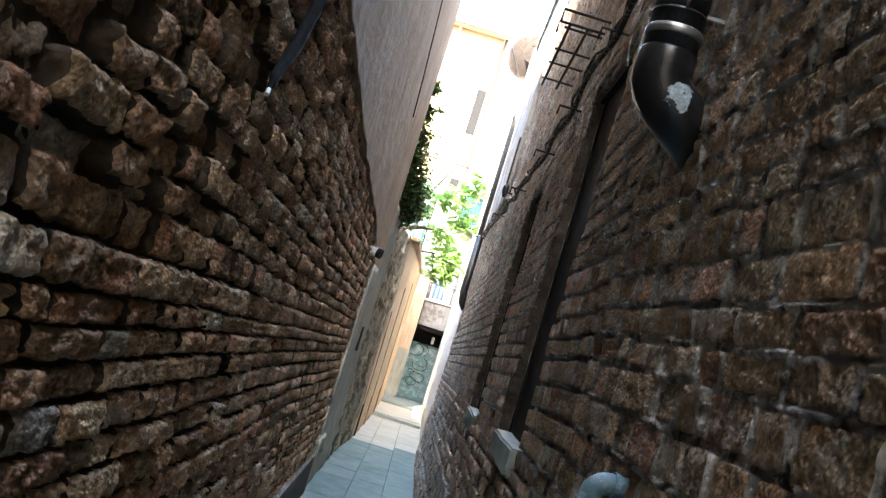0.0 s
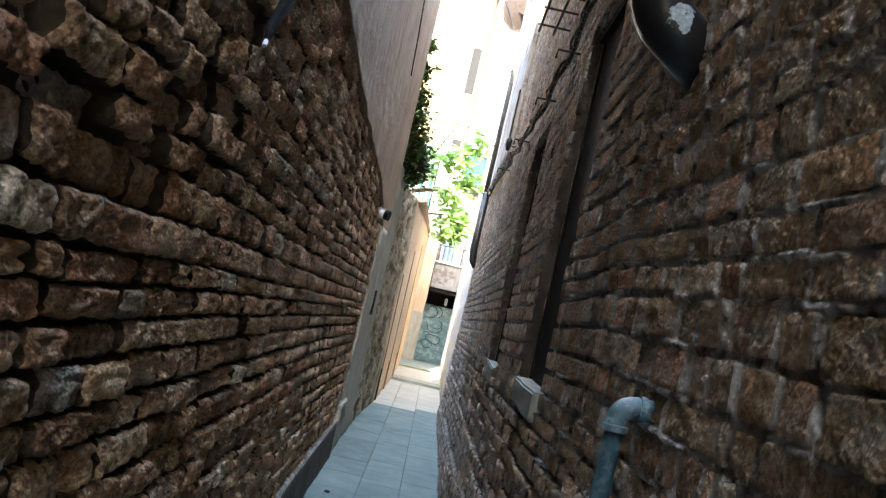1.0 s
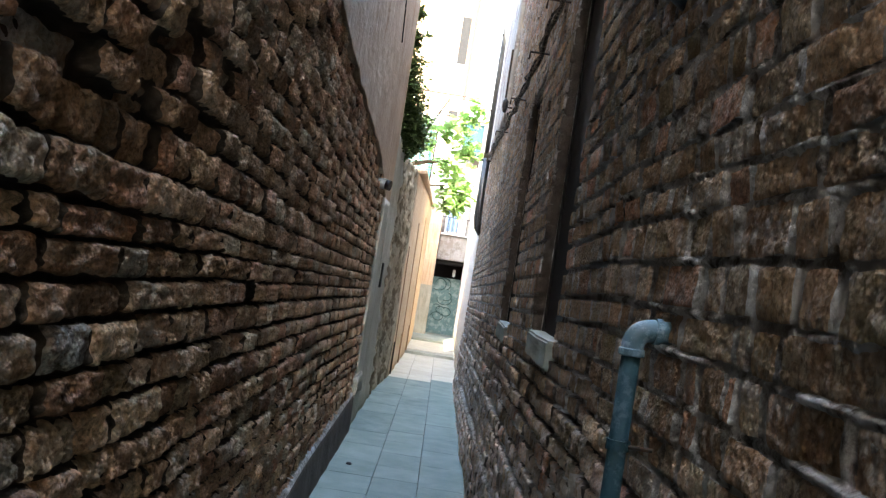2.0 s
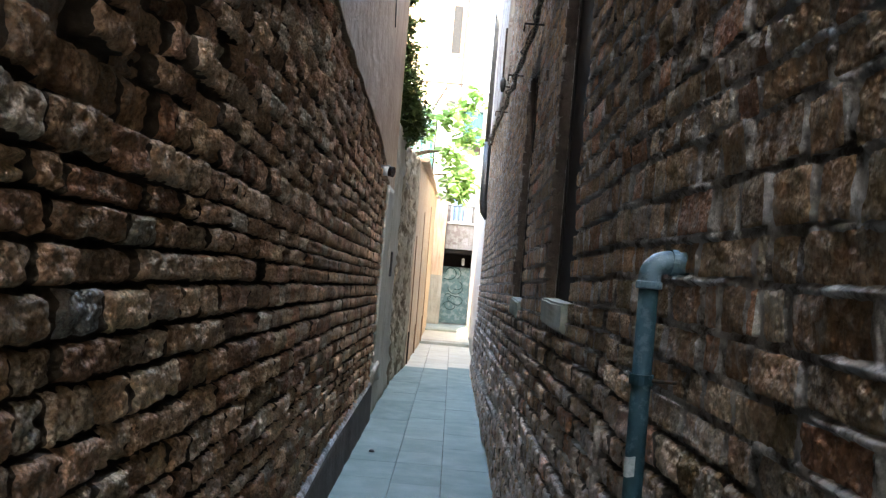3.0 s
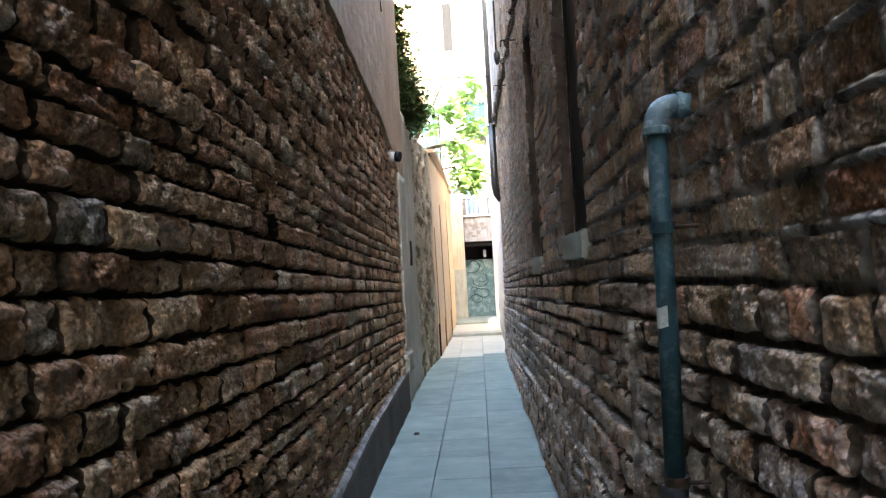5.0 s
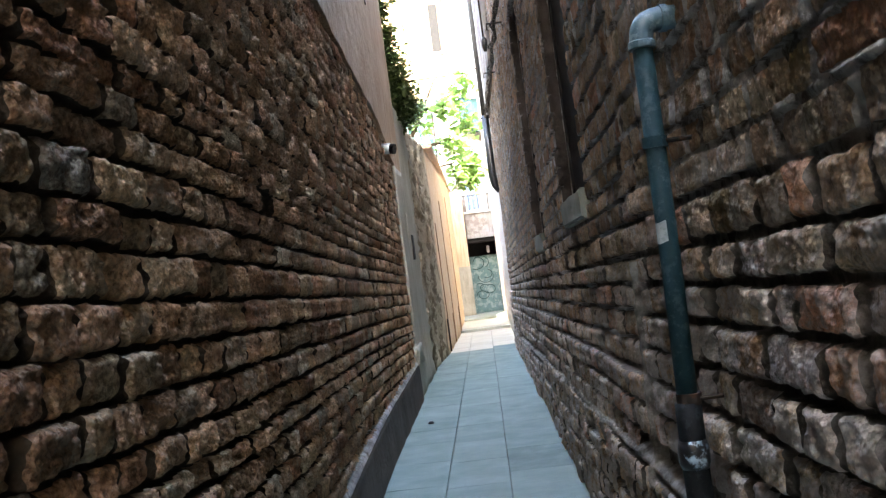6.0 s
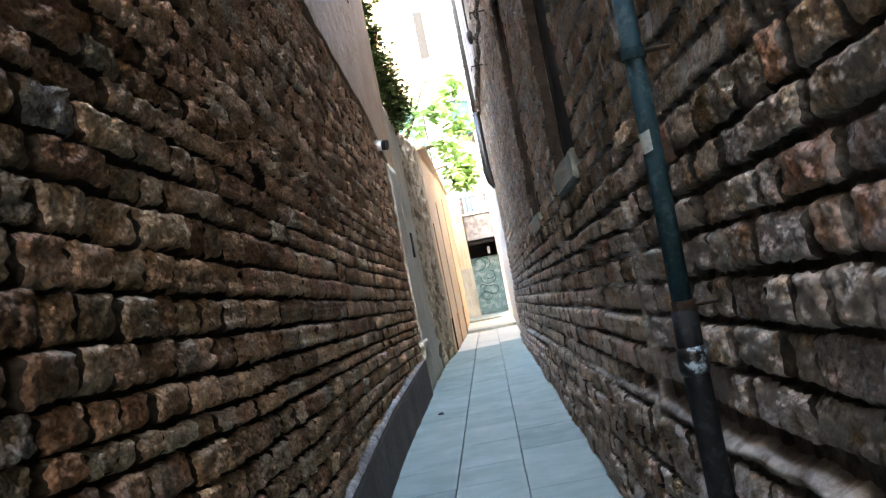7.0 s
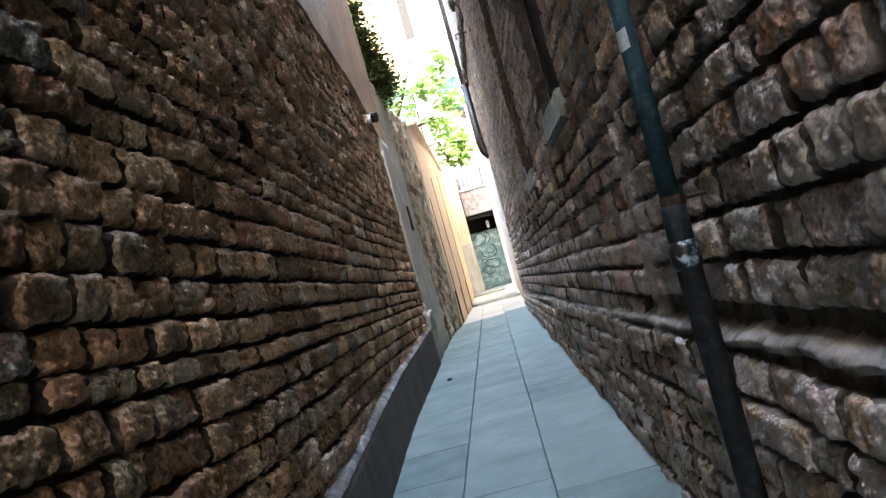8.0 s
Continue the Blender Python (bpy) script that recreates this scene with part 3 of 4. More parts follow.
for k in range(9):
    cx, cz, r = rng.uniform(-0.08, 0.34), rng.uniform(0.45, 1.18), rng.uniform(0.06, 0.17)
    a0, sweep = rng.uniform(0, 6.3), rng.uniform(2.2, 4.8)
    loop = [(cx + r * math.cos(a0 + sweep * t / 12), END_Y + 0.318, cz + 0.8 * r * math.sin(a0 + sweep * t / 12)) for t in range(13)]
    part("paint_loop", tube(loop, 0.009, 5), GRAFFITI, door, "dark spray-paint stroke")
# Near-black sheet: the shade inside the doorway is put into its colour.
part("doorway_back", box(-0.25, 0.5, END_Y + 0.66, END_Y + 0.7, 0, 1.78), DARK_WOOD_AND_VOID, house_end, "near-black panel standing for the shade inside the doorway")
part("lantern", box(0.2, 0.26, END_Y + 0.22, END_Y + 0.28, 1.36, 1.52, 0.012), WHITE_PLASTIC, house_end, "small pale lamp under the beam")
win = part("window", box(-0.12, 0.34, END_Y + 0.27, END_Y + 0.298, 2.3, 2.9), PLASTER_WHITE, house_end, "pale window frame")
for k in range(5):
    part("shutter_slat", box(-0.09 + 0.05 * k, -0.055 + 0.05 * k, END_Y + 0.245, END_Y + 0.268, 2.33, 2.87), BLUE_SHUTTER, win, "blue slat")
part("shutter_leaf", box(0.18, 0.31, END_Y + 0.24, END_Y + 0.268, 2.33, 2.87, 0.004), WHITE_PLASTIC, win)
for k in range(7):
    x = -0.15 + k * 0.1
    part("baluster", tube([(x, END_Y + 0.1, 2.28), (x, END_Y + 0.1, 2.62)], 0.008, 6), IRON if k % 2 else GREY_PVC, house_end)
part("handrail", tube([(-0.19, END_Y + 0.1, 2.63), (0.9, END_Y + 0.1, 2.63)], 0.012, 6), GREY_PVC, house_end)

terrace_rail = thing("terrace_railing", "thin metal railing on the flat roof", "railing", (0, END_Y + 0.5, 4.8))
part("handrail", tube([(-1.9, END_Y + 0.5, 5.35), (2.0, END_Y + 0.5, 5.35)], 0.018, 6), IRON, terrace_rail)
for k in range(9):
    part("post", tube([(-1.8 + 0.45 * k, END_Y + 0.5, 4.8), (-1.8 + 0.45 * k, END_Y + 0.5, 5.35)], 0.012, 6), IRON, terrace_rail)

awning = thing("awning", "dark teal cloth hanging from the terrace", "awning", (0.2, END_Y + 0.2, 3.6))
sag = bmesh.new()
rows = [[sag.verts.new((-0.02 + 0.5 * u / 8, END_Y + 0.2 - 0.03 * math.sin(u * 1.3) - 0.1 * (1 - v / 6), 4.0 + 0.75 * v / 6 + 0.03 * math.sin(u * 0.8))) for u in range(9)] for v in range(7)]
for a, b in zip(rows, rows[1:]):
    for k in range(8):
        sag.faces.new((a[k], a[k + 1], b[k + 1], b[k]))
bmesh.ops.solidify(sag, geom=sag.faces[:], thickness=0.006)
part("cloth", sag, TEAL_SHEET, awning, "", True)
part("rod", tube([(-0.1, END_Y + 0.2, 4.78), (0.6, END_Y + 0.2, 4.78)], 0.014, 6), IRON, awning)

# steps and raised paving before the doorway
landing = thing("landing", "raised stone landing with a pale worn edge", "step", kind="structure")
part("step", box(-0.6, 0.46, 16.15, 16.55, -0.03, 0.045, 0.012), ISTRIA, landing, "worn pale step")
part("step", box(-0.6, 0.46, 16.555, 18.7, -0.03, 0.05, 0.01), SUNLIT_PAVING, landing)
part("step", box(-0.6, 0.46, 18.705, END_Y + 0.7, -0.03, 0.085, 0.014), ISTRIA, landing)

# ---- far houses ----
def far_house(name, label, x0, x1, y0, y1, h, material):
    ob = thing(name, label, "house", ((x0 + x1) / 2, (y0 + y1) / 2, 0))
    part("wall", box(x0, x1, y0, y1, 0, h), material, ob)
    return ob


ochre = far_house("ochre_house", "tall sunlit ochre house with a jutting eave and blue shutters", -7, -0.28, 30, 38, 11.3, PLASTER_ROSE)
part("eave", box(-7.2, -0.1, 29.6, 38.2, 11.3, 11.45), PLASTER_ORANGE, ochre)
part("gutter", tube([(-7.2, 29.55, 11.34), (-0.05, 29.55, 11.34)], 0.07, 8), GREY_PVC, ochre)
part("downpipe", tube([(-0.2, 29.93, 6.2), (-0.2, 29.93, 11.3)], 0.045, 8), IRON, ochre, "dark downpipe at the corner")
part("downpipe", tube([(-1.75, 29.93, 0), (-1.75, 29.93, 11.3)], 0.05, 8), PLASTER_ORANGE, ochre)
for x in (-0.62, -2.6, -4.6):
    for z in (5.0, 8.0):
        w = part("window", box(x - 0.0, x + 0.28, 29.97, 29.995, z, z + 1.5), DARK_WOOD_AND_VOID, ochre)
        part("frame", box(x - 0.05, x + 0.33, 29.94, 29.968, z - 0.1, z - 0.02), ISTRIA, w)
        part("shutter", box(x - 0.28, x - 0.02, 29.93, 29.985, z, z + 1.5, 0.01), BLUE_SHUTTER, w, "faded blue shutter")
part("balcony", box(-0.55, -0.05, 29.5, 30, 6.0, 6.1), ISTRIA, ochre)
part("bracket", tube([(-0.15, 29.7, 6.0), (-0.15, 29.95, 5.6)], 0.03, 6), IRON, ochre)

brick_house = far_house("far_brick_house", "pale sunlit brick house behind the terraces", -0.3, 6, 39, 46, 7.6, PLASTER_GREY)
part("roof", box(-0.5, 6.2, 38.8, 46.2, 7.6, 7.75), PLASTER_ORANGE, brick_house)
pale_house = far_house("far_white_house", "pale rendered house far beyond the alley", 1.2, 9, 33, 38, 10.0, PLASTER_WHITE)

net = thing("garden_net", "pale green shade netting hung over the garden wall", "netting", (-0.9, 19.0, 2.7))
part("post", tube([(-1.35, 18.8, 0), (-1.35, 18.8, 4.4)], 0.02, 6), IRON, net)
part("post", tube([(-0.55, 19.2, 2.7), (-0.55, 19.2, 4.3)], 0.015, 6), IRON, net)
net_bm = bmesh.new()
for k in range(27):
    x = -1.33 + 0.78 * k / 26
    pts = [(x + 0.02 * math.sin(z * 3 + k), 18.8 + 0.4 * k / 26 + 0.05 * math.sin(z * 2.1), z) for z in np.linspace(2.45, 4.35, 9)]
    tube(pts, 0.0115, 3, net_bm)
for z in np.linspace(2.5, 4.33, 44):
    pts = [(-1.33 + 0.78 * u / 6, 18.8 + 0.4 * u / 6 + 0.05 * math.sin(z * 2.1), z + 0.02 * math.sin(u)) for u in range(7)]
    tube(pts, 0.0115, 3, net_bm)
part("mesh", net_bm, NET, net)

# ---- fig tree over the garden wall ----
def leaf_cloud(centres, count, size, seed, lobes=True):
    """Many small folded leaves in clumps round the given centres (x, y, z, radius)."""
    g = np.random.RandomState(seed)
    verts, faces = [], []
    for _ in range(count):
        cx, cy, cz, r = centres[g.randint(len(centres))]
        p = Vector(g.normal(0, 0.45, 3)) * r + Vector((cx, cy, cz))
        s = size * g.uniform(0.55, 1.25)
        turn = Euler((g.uniform(-0.9, 0.5), g.uniform(-0.7, 0.7), g.uniform(0, 6.28))).to_matrix()
        if lobes:
            shape = ((0, 0, 0), (-0.35, 0.15, 0.05), (-0.6, 0.55, -0.05), (-0.3, 0.55, 0.02), (0, 1.05, -0.14), (0.3, 0.55, 0.02), (0.6, 0.55, -0.05), (0.35, 0.15, 0.05))
            fs = ((0, 1, 3), (1, 2, 3), (0, 3, 4), (0, 4, 5), (0, 5, 7), (5, 6, 7))
        else:
            shape = ((0, 0, 0), (-0.42, 0.4, 0.06), (0, 1, -0.1), (0.42, 0.4, 0.06))
            fs = ((0, 1, 2), (0, 2, 3))
        base = len(verts)
        verts.extend(p + s * (turn @ Vector(v)) for v in shape)
        faces.extend(tuple(base + i for i in f) for f in fs)
    me = bpy.data.meshes.new("leaves")
    me.from_pydata([tuple(v) for v in verts], [], faces)
    return me


fig = thing("fig_tree", "sunlit green fig tree leaning over the garden wall", "tree", (-1.5, 17.3, 0))
part("trunk", tube([(-1.5, 17.3, -0.05), (-1.45, 17.25, 1.2), (-1.3, 17.2, 2.3), (-1.1, 17.2, 3.2)], [0.13, 0.11, 0.09, 0.06], 9), BARK, fig, "", True)
limbs = (((-1.3, 17.2, 2.3), (-0.8, 17.3, 2.9), (-0.2, 17.4, 3.0)), ((-1.1, 17.2, 3.2), (-0.7, 17.3, 3.9), (-0.35, 17.4, 4.6)), ((-1.1, 17.2, 3.2), (-0.6, 17.6, 3.4), (0.0, 17.8, 3.5)), ((-1.3, 17.2, 2.3), (-1.5, 16.8, 3.2), (-1.6, 16.6, 4.0)))
for pts in limbs:
    part("limb", tube(pts, [0.05, 0.035, 0.012], 7), BARK, fig, "", True)
crown = leaf_cloud([(0.0, 17.4, 2.72, 0.24), (-0.08, 17.4, 2.88, 0.26), (0.12, 17.5, 2.85, 0.24), (0.08, 17.8, 3.05, 0.26), (-0.15, 17.3, 3.35, 0.26), (0.1, 17.6, 3.7, 0.3), (-0.2, 17.3, 4.05, 0.3), (0.08, 17.3, 4.4, 0.26), (-0.75, 17.2, 3.9, 0.35)], 640, 0.17, 3)
finish(new("crown", crown), LEAF, fig, "")

ivy = thing("ivy", "dark ivy hanging over the garden wall beside the house corner", "ivy", (-0.7, 9.2, GARDEN_TOP))
ivy_mesh = leaf_cloud([(-0.6, 9.15, 3.35, 0.13), (-0.62, 9.15, 3.6, 0.12), (-0.64, 9.15, 3.85, 0.09), (-0.58, 9.25, 3.1, 0.16), (-0.55, 9.35, 2.95, 0.17), (-0.52, 9.5, 2.85, 0.17), (-0.53, 9.8, 2.76, 0.17), (-0.57, 10.2, 2.72, 0.16), (-0.48, 9.6, 2.72, 0.13), (-0.72, 9.5, 3.0, 0.2), (-0.64, 9.3, 3.2, 0.17)], 7500, 0.05, 5, False)
finish(new("leaves", ivy_mesh), IVY, ivy, "")
part("stem", tube([(-0.7, 9.2, GARDEN_TOP), (-0.68, 9.18, 3.0), (-0.64, 9.16, 3.5)], [0.02, 0.015, 0.006], 6), BARK, ivy)

# ---- pipes and fixtures on the right wall ----
pipe = thing("water_pipe", "blue-green water pipe with elbow running down into a black sleeve", "pipe", (0.372, 1.8, 0))
PX, PY, PR = 0.372, 1.8, 0.0168
wall_at = right_face(PY, 1.4)
part("riser", tube([(PX - 0.003, PY, 0.76), (PX, PY, 1.0), (PX, PY, 1.372)], PR, 18), TEAL_PIPE, pipe, "", True)
part("elbow", tube([(PX, PY, 1.36)] + bend((PX, PY, 1.366), (PX, PY + 0.002, 1.398), (PX + 0.032, PY + 0.004, 1.4)) + [(PX + 0.036, PY + 0.004, 1.4), (wall_at + 0.03, PY + 0.006, 1.4)], PR + 0.003, 18), ZINC, pipe, "pale blue-grey elbow", True)
part("collar", tube([(PX, PY, 1.352), (PX, PY, 1.354), (PX, PY, 1.364), (PX, PY, 1.366)], [PR + 0.004, PR + 0.006, PR + 0.006, PR + 0.004], 18), ZINC, pipe)
part("collar", tube([(PX + 0.034, PY + 0.004, 1.4), (PX + 0.045, PY + 0.005, 1.4)], PR + 0.006, 18), ZINC, pipe)
for z in (1.198, 0.778):
    c = part("clamp", tube([(PX, PY, z - 0.009), (PX, PY, z + 0.009)], PR + 0.004, 16), IRON if z < 1 else TEAL_PIPE, pipe, "pipe clamp")
    part("bolt", tube([(PX, PY - 0.01, z), (PX + 0.075, PY - 0.012, z)], 0.004, 6), IRON, c)
label_bm = bmesh.new()
rows = [[label_bm.verts.new((PX + (PR + 0.0012) * math.cos(a), PY + (PR + 0.0012) * math.sin(a), z + 0.002 * math.sin(3 * a))) for a in [radians(190 + 9 * k) for k in range(9)]] for z in (1.034, 1.050, 1.068)]
for a, b in zip(rows, rows[1:]):
    for k in range(8):
        label_bm.faces.new((a[k], a[k + 1], b[k + 1], b[k]))
part("sticker", label_bm, STICKER, pipe, "pale worn sticker")
part("sleeve", tube([(PX + 0.002, PY, -0.02), (PX - 0.002, PY, 0.3), (PX - 0.004, PY, 0.70), (PX - 0.003, PY, 0.772)], 0.0215, 18), SLEEVE_BLACK, pipe, "black plastic sleeve", True)
part("valve", tube([(PX - 0.004, PY, 0.665), (PX - 0.004, PY, 0.675), (PX - 0.004, PY, 0.70), (PX - 0.004, PY, 0.712)], [0.022, 0.0255, 0.0255, 0.022], 18), VALVE_PAINT, pipe, "joint with flaked pale paint", True)

spout = thing("downspout", "black metal downspout with steel band and elbow into brick wall", "downspout", (0.33, 2.02, 2.1))
SX, SY, SR = 0.335, 2.06, 0.057
part("barrel", tube([(SX, SY, 2.225), (SX, SY, 3.4)], SR, 28), BLACK_PIPE, spout, "", True)
part("elbow", tube([(SX, SY, 2.27), (SX, SY, 2.262)] + [(SX - 0.002, SY, 2.225)] + bend((SX - 0.002, SY, 2.215), (SX, SY, 2.185), (SX + 0.035, SY, 2.158), 4) + [(SX + 0.16, SY + 0.01, 2.07)], [SR, SR + 0.004, SR + 0.005] + [SR + 0.005] * 5 + [SR + 0.005], 28), PATCHED_BLACK, spout, "black elbow with a blotchy pale blue-grey patch", True)
part("seam", tube([(SX - SR - 0.006, SY, 2.30), (SX - SR - 0.007, SY, 2.19), (SX - 0.035, SY - 0.005, 2.138), (SX + 0.03, SY, 2.09)], 0.0022, 6), STEEL_BAND, spout, "pale metal edge of the elbow")
part("band", tube([(SX, SY, 2.296), (SX, SY, 2.30), (SX, SY, 2.312), (SX, SY, 2.316)], [SR + 0.002, SR + 0.005, SR + 0.005, SR + 0.002], 28), STEEL_BAND, spout, "dull steel band", True)
part("band", tube([(SX, SY, 2.345), (SX, SY, 2.352)], SR + 0.002, 28), BLACK_PIPE, spout, "", True)
part("bracket", tube([(SX + 0.05, SY - 0.03, 2.355), (SX + 0.075, SY - 0.035, 2.352), (SX + 0.12, SY - 0.035, 2.352)], 0.005, 6), STEEL_BAND, spout)
part("clip", tube([(SX + 0.0, SY - 0.06, 2.35), (SX + 0.0, SY - 0.061, 2.39), (SX + 0.04, SY - 0.06, 2.395)], 0.004, 6), IRON, spout)
cord = thing("cord", "thin pale cord looped beside the downspout", "cord", (0.28, 2.2, 2.1))
part("strand", tube([(0.335, 2.3, 3.2), (0.29, 2.2, 2.6), (0.266, 2.16, 2.38), (0.258, 2.14, 2.30), (0.265, 2.12, 2.235)], 0.0028, 6), WIRE, cord)

drain = thing("drainpipe", "grey drainpipe with a black lower length at the house corner", "drainpipe", (0.342, 12.45, 2))
part("upper_length", tube([(0.342, 12.45, 2.95), (0.342, 12.45, RIGHT_TOP)], 0.045, 12), GREY_PVC, drain, "", True)
part("lower_length", tube([(0.342, 12.45, 2.98), (0.342, 12.45, 2.2), (0.36, 12.45, 2.08), (0.42, 12.45, 2.0)], 0.05, 12), BLACK_PIPE, drain, "black lower length", True)
for z in (2.95, 3.6, 4.6, 5.6):
    part("bracket", tube([(0.275, 12.42, z), (0.41, 12.42, z)], 0.008, 6), IRON, drain)
conduit = thing("conduit", "thin pale conduit beside the drainpipe", "conduit", (0.36, 11.9, 3))
part("tube", tube([(0.366, 11.9, 2.9), (0.366, 11.9, RIGHT_TOP)], 0.015, 8), WHITE_PLASTIC, conduit)

dish = thing("satellite_dish", "round beige satellite dish on a bracket at the house corner", "satellite dish", (0.25, 12.9, 5.5))
bowl = bmesh.new()
rings = []
for k in range(6):
    r = 0.32 * k / 5
    rings.append([bowl.verts.new(Vector((0.5 * r * r, 0, 0)) + Vector((0, r * math.cos(a), r * math.sin(a)))) for a in [2 * math.pi * j / 24 for j in range(24)]] if k else [bowl.verts.new((0, 0, 0))])
for j in range(24):
    bowl.faces.new((rings[0][0], rings[1][j], rings[1][(j + 1) % 24]))
    for a, b in zip(rings[1:], rings[2:]):
        bowl.faces.new((a[j], b[j], b[(j + 1) % 24], a[(j + 1) % 24]))
bmesh.ops.solidify(bowl, geom=bowl.faces[:], thickness=0.006)
bmesh.ops.transform(bowl, matrix=pose(0.23, 12.6, 5.5, 0, -12, 55), verts=bowl.verts)
part("bowl", bowl, DISH, dish, "", True)
part("arm", tube([(0.24, 12.62, 5.45), (0.3, 12.5, 5.4), (0.39, 12.5, 5.4)], 0.016, 6), IRON, dish)
part("feed_arm", tube([(0.22, 12.6, 5.2), (0.02, 12.45, 5.5)], 0.01, 6), GREY_PVC, dish)

rack = thing("wall_rack", "rusty iron drying rack jutting from the brick wall", "rack", (0.3, 5.1, 3.2))
for x in (0.255, 0.345):
    part("rail", tube([(x, 4.62, 3.2), (x, 5.75, 3.2)], 0.0075, 6), IRON, rack)
for y in (4.7, 5.05, 5.3, 5.62):
    part("rung", tube([(0.235, y, 3.205), (0.43, y, 3.205)], 0.0065, 6), IRON, rack)
for y in (4.45, 4.62):
    part("hook", tube([(0.43, y, 3.2), (0.2, y, 3.2), (0.2, y, 3.14)], 0.007, 6), IRON, rack)

cable = thing("wall_cable", "twisted old cable sagging along the brick wall", "cable", (0.38, 6, 2.8))
cab_pts = [(right_x(y) - 0.03 + 0.01 * math.sin(y * 7), y, z + 0.015 * math.sin(y * 5)) for y, z in zip(np.linspace(2.6, 12.3, 60), np.interp(np.linspace(2.6, 12.3, 60), [2.6, 3.6, 4.6, 5.3, 7.3, 9.3, 12.3], [2.95, 2.9, 2.83, 2.74, 2.75, 2.81, 2.95]))]
part("strand", tube(cab_pts, 0.012, 6), WIRE, cable)
part("strand", tube([(x - 0.012 + 0.012 * math.sin(y * 23), y, z + 0.014 + 0.012 * math.cos(y * 23)) for x, y, z in cab_pts], 0.007, 6), WIRE, cable)
for y, z in ((3.7, 2.87), (4.7, 2.8), (5.5, 2.73), (7.0, 2.74), (9.0, 2.8)):
    b = part("hook", tube([(right_x(y) + 0.02, y, z + 0.02), (right_x(y) - 0.09, y, z + 0.02), (right_x(y) - 0.09, y + 0.05, z - 0.01)], 0.006, 6), IRON, cable, "iron hook")
insulator = thing("insulator", "black insulator on an iron pin in the brick wall", "insulator", (0.33, 8.6, 3.0))
part("pin", tube([(0.40, 8.6, 2.98), (0.33, 8.6, 2.98), (0.33, 8.6, 3.5)], 0.009, 6), IRON, insulator)
part("bell", tube([(0.335, 8.6, 2.93), (0.335, 8.6, 2.98), (0.335, 8.6, 3.03), (0.335, 8.6, 3.06)], [0.014, 0.028, 0.028, 0.01], 10), BLACK_PIPE, insulator, "", True)

# ---- fixtures on the left wall ----
CX, CY = left_x(7.68), 7.68
cctv = thing("security_camera", "small white security camera with a black front on the brick wall", "security camera", (CX + 0.04, CY, 2.06))
part("body", tube([(CX - 0.02, CY + 0.04, 2.068), (CX + 0.055, CY, 2.058)], 0.04, 16), WHITE_PLASTIC, cctv, "", True)
part("front", tube([(CX + 0.055, CY, 2.058), (CX + 0.088, CY - 0.01, 2.052)], 0.041, 16), BLACK_GLASS, cctv, "black lens front")
part("hood", box(CX - 0.02, CX + 0.06, CY - 0.03, CY + 0.05, 2.094, 2.102, 0.003), WHITE_PLASTIC, cctv)

hose = thing("hose", "black rubber hose hanging on the brick wall with a pale tip", "hose", (-0.46, 2.1, 1.95))
part("rubber", tube([(-0.452, 2.1, 1.955), (-0.462, 2.16, 2.0), (-0.462, 2.26, 2.1), (-0.466, 2.36, 2.23), (-0.47, 2.45, 2.4), (-0.475, 2.48, 2.7)], [0.006, 0.012, 0.015, 0.015, 0.016, 0.016], 10), RUBBER, hose, "", True)
part("tip", tube([(-0.45, 2.085, 1.94), (-0.452, 2.1, 1.955)], 0.005, 8), WHITE_PLASTIC, hose, "white tip")
crack = thing("wall_cable_left", "dark cable down the rendered wall", "cable", (-0.56, 6.5, 3))
part("strand", tube([(left_x(5.6 + 0.22 * k) + 0.03, 5.6 + 0.22 * k + 0.02 * math.sin(k * 2.1), 5.2 - 0.26 * k) for k in range(9)], 0.005, 5), WIRE, crack)

for y, top, low in ((12.6, 1.7, 0.02), (14.2, 2.1, 0.02), (16.1, 2.3, 0.05)):
    c = thing("conduit", "thin rusty conduit fixed to the orange garden wall", "conduit", (garden_x(y), y, low), "conduits on the garden wall")
    part("tube", tube([(garden_x(y) + 0.022, y, low + 0.4), (garden_x(y) + 0.012, y + 0.02, top)], 0.006, 7), PALE_RUST, c)
    part("sleeve", tube([(garden_x(y) + 0.016, y, low), (garden_x(y) + 0.016, y, low + 0.42)], 0.011, 8), IRON if y < 13 else PALE_RUST, c)
slot = thing("wall_slot", "near-black block standing for a shaded slot beside the house corner", "slot", (garden_x(9.4) + 0.01, 9.4, 1.3))
# No hole is cut; the slot's shade is a dark block on the render.
part("recess", box(garden_x(9.4) - 0.01, garden_x(9.4) + 0.016, 9.32, 9.45, 1.2, 1.44, 0.004), DARK_WOOD_AND_VOID, slot)
bottle_cap = thing("pebble", "small dark pebble lying on the paving", "pebble", (-0.43, 6.9, 0))
part("stone", tube([(-0.43, 6.9, -0.004), (-0.43, 6.9, 0.006), (-0.43, 6.9, 0.018)], [0.018, 0.024, 0.012], 9), BLACK_PIPE, bottle_cap, "", True)

# ---- paving slabs ----
def slab_mesh(w, l, stone):
    bm = box(-w / 2, w / 2, -l / 2, l / 2, -0.035, 0.0)
    bmesh.ops.bevel(bm, geom=[e for e in bm.edges if all(v.co.z > -0.01 for v in e.verts) and abs(e.verts[0].co.x - e.verts[1].co.x) < 1e-4], offset=0.0025, segments=1, affect="EDGES")
    me = bpy.data.meshes.new("slab")
    bm.to_mesh(me)
    bm.free()
    me.materials.append(stone)
    return me


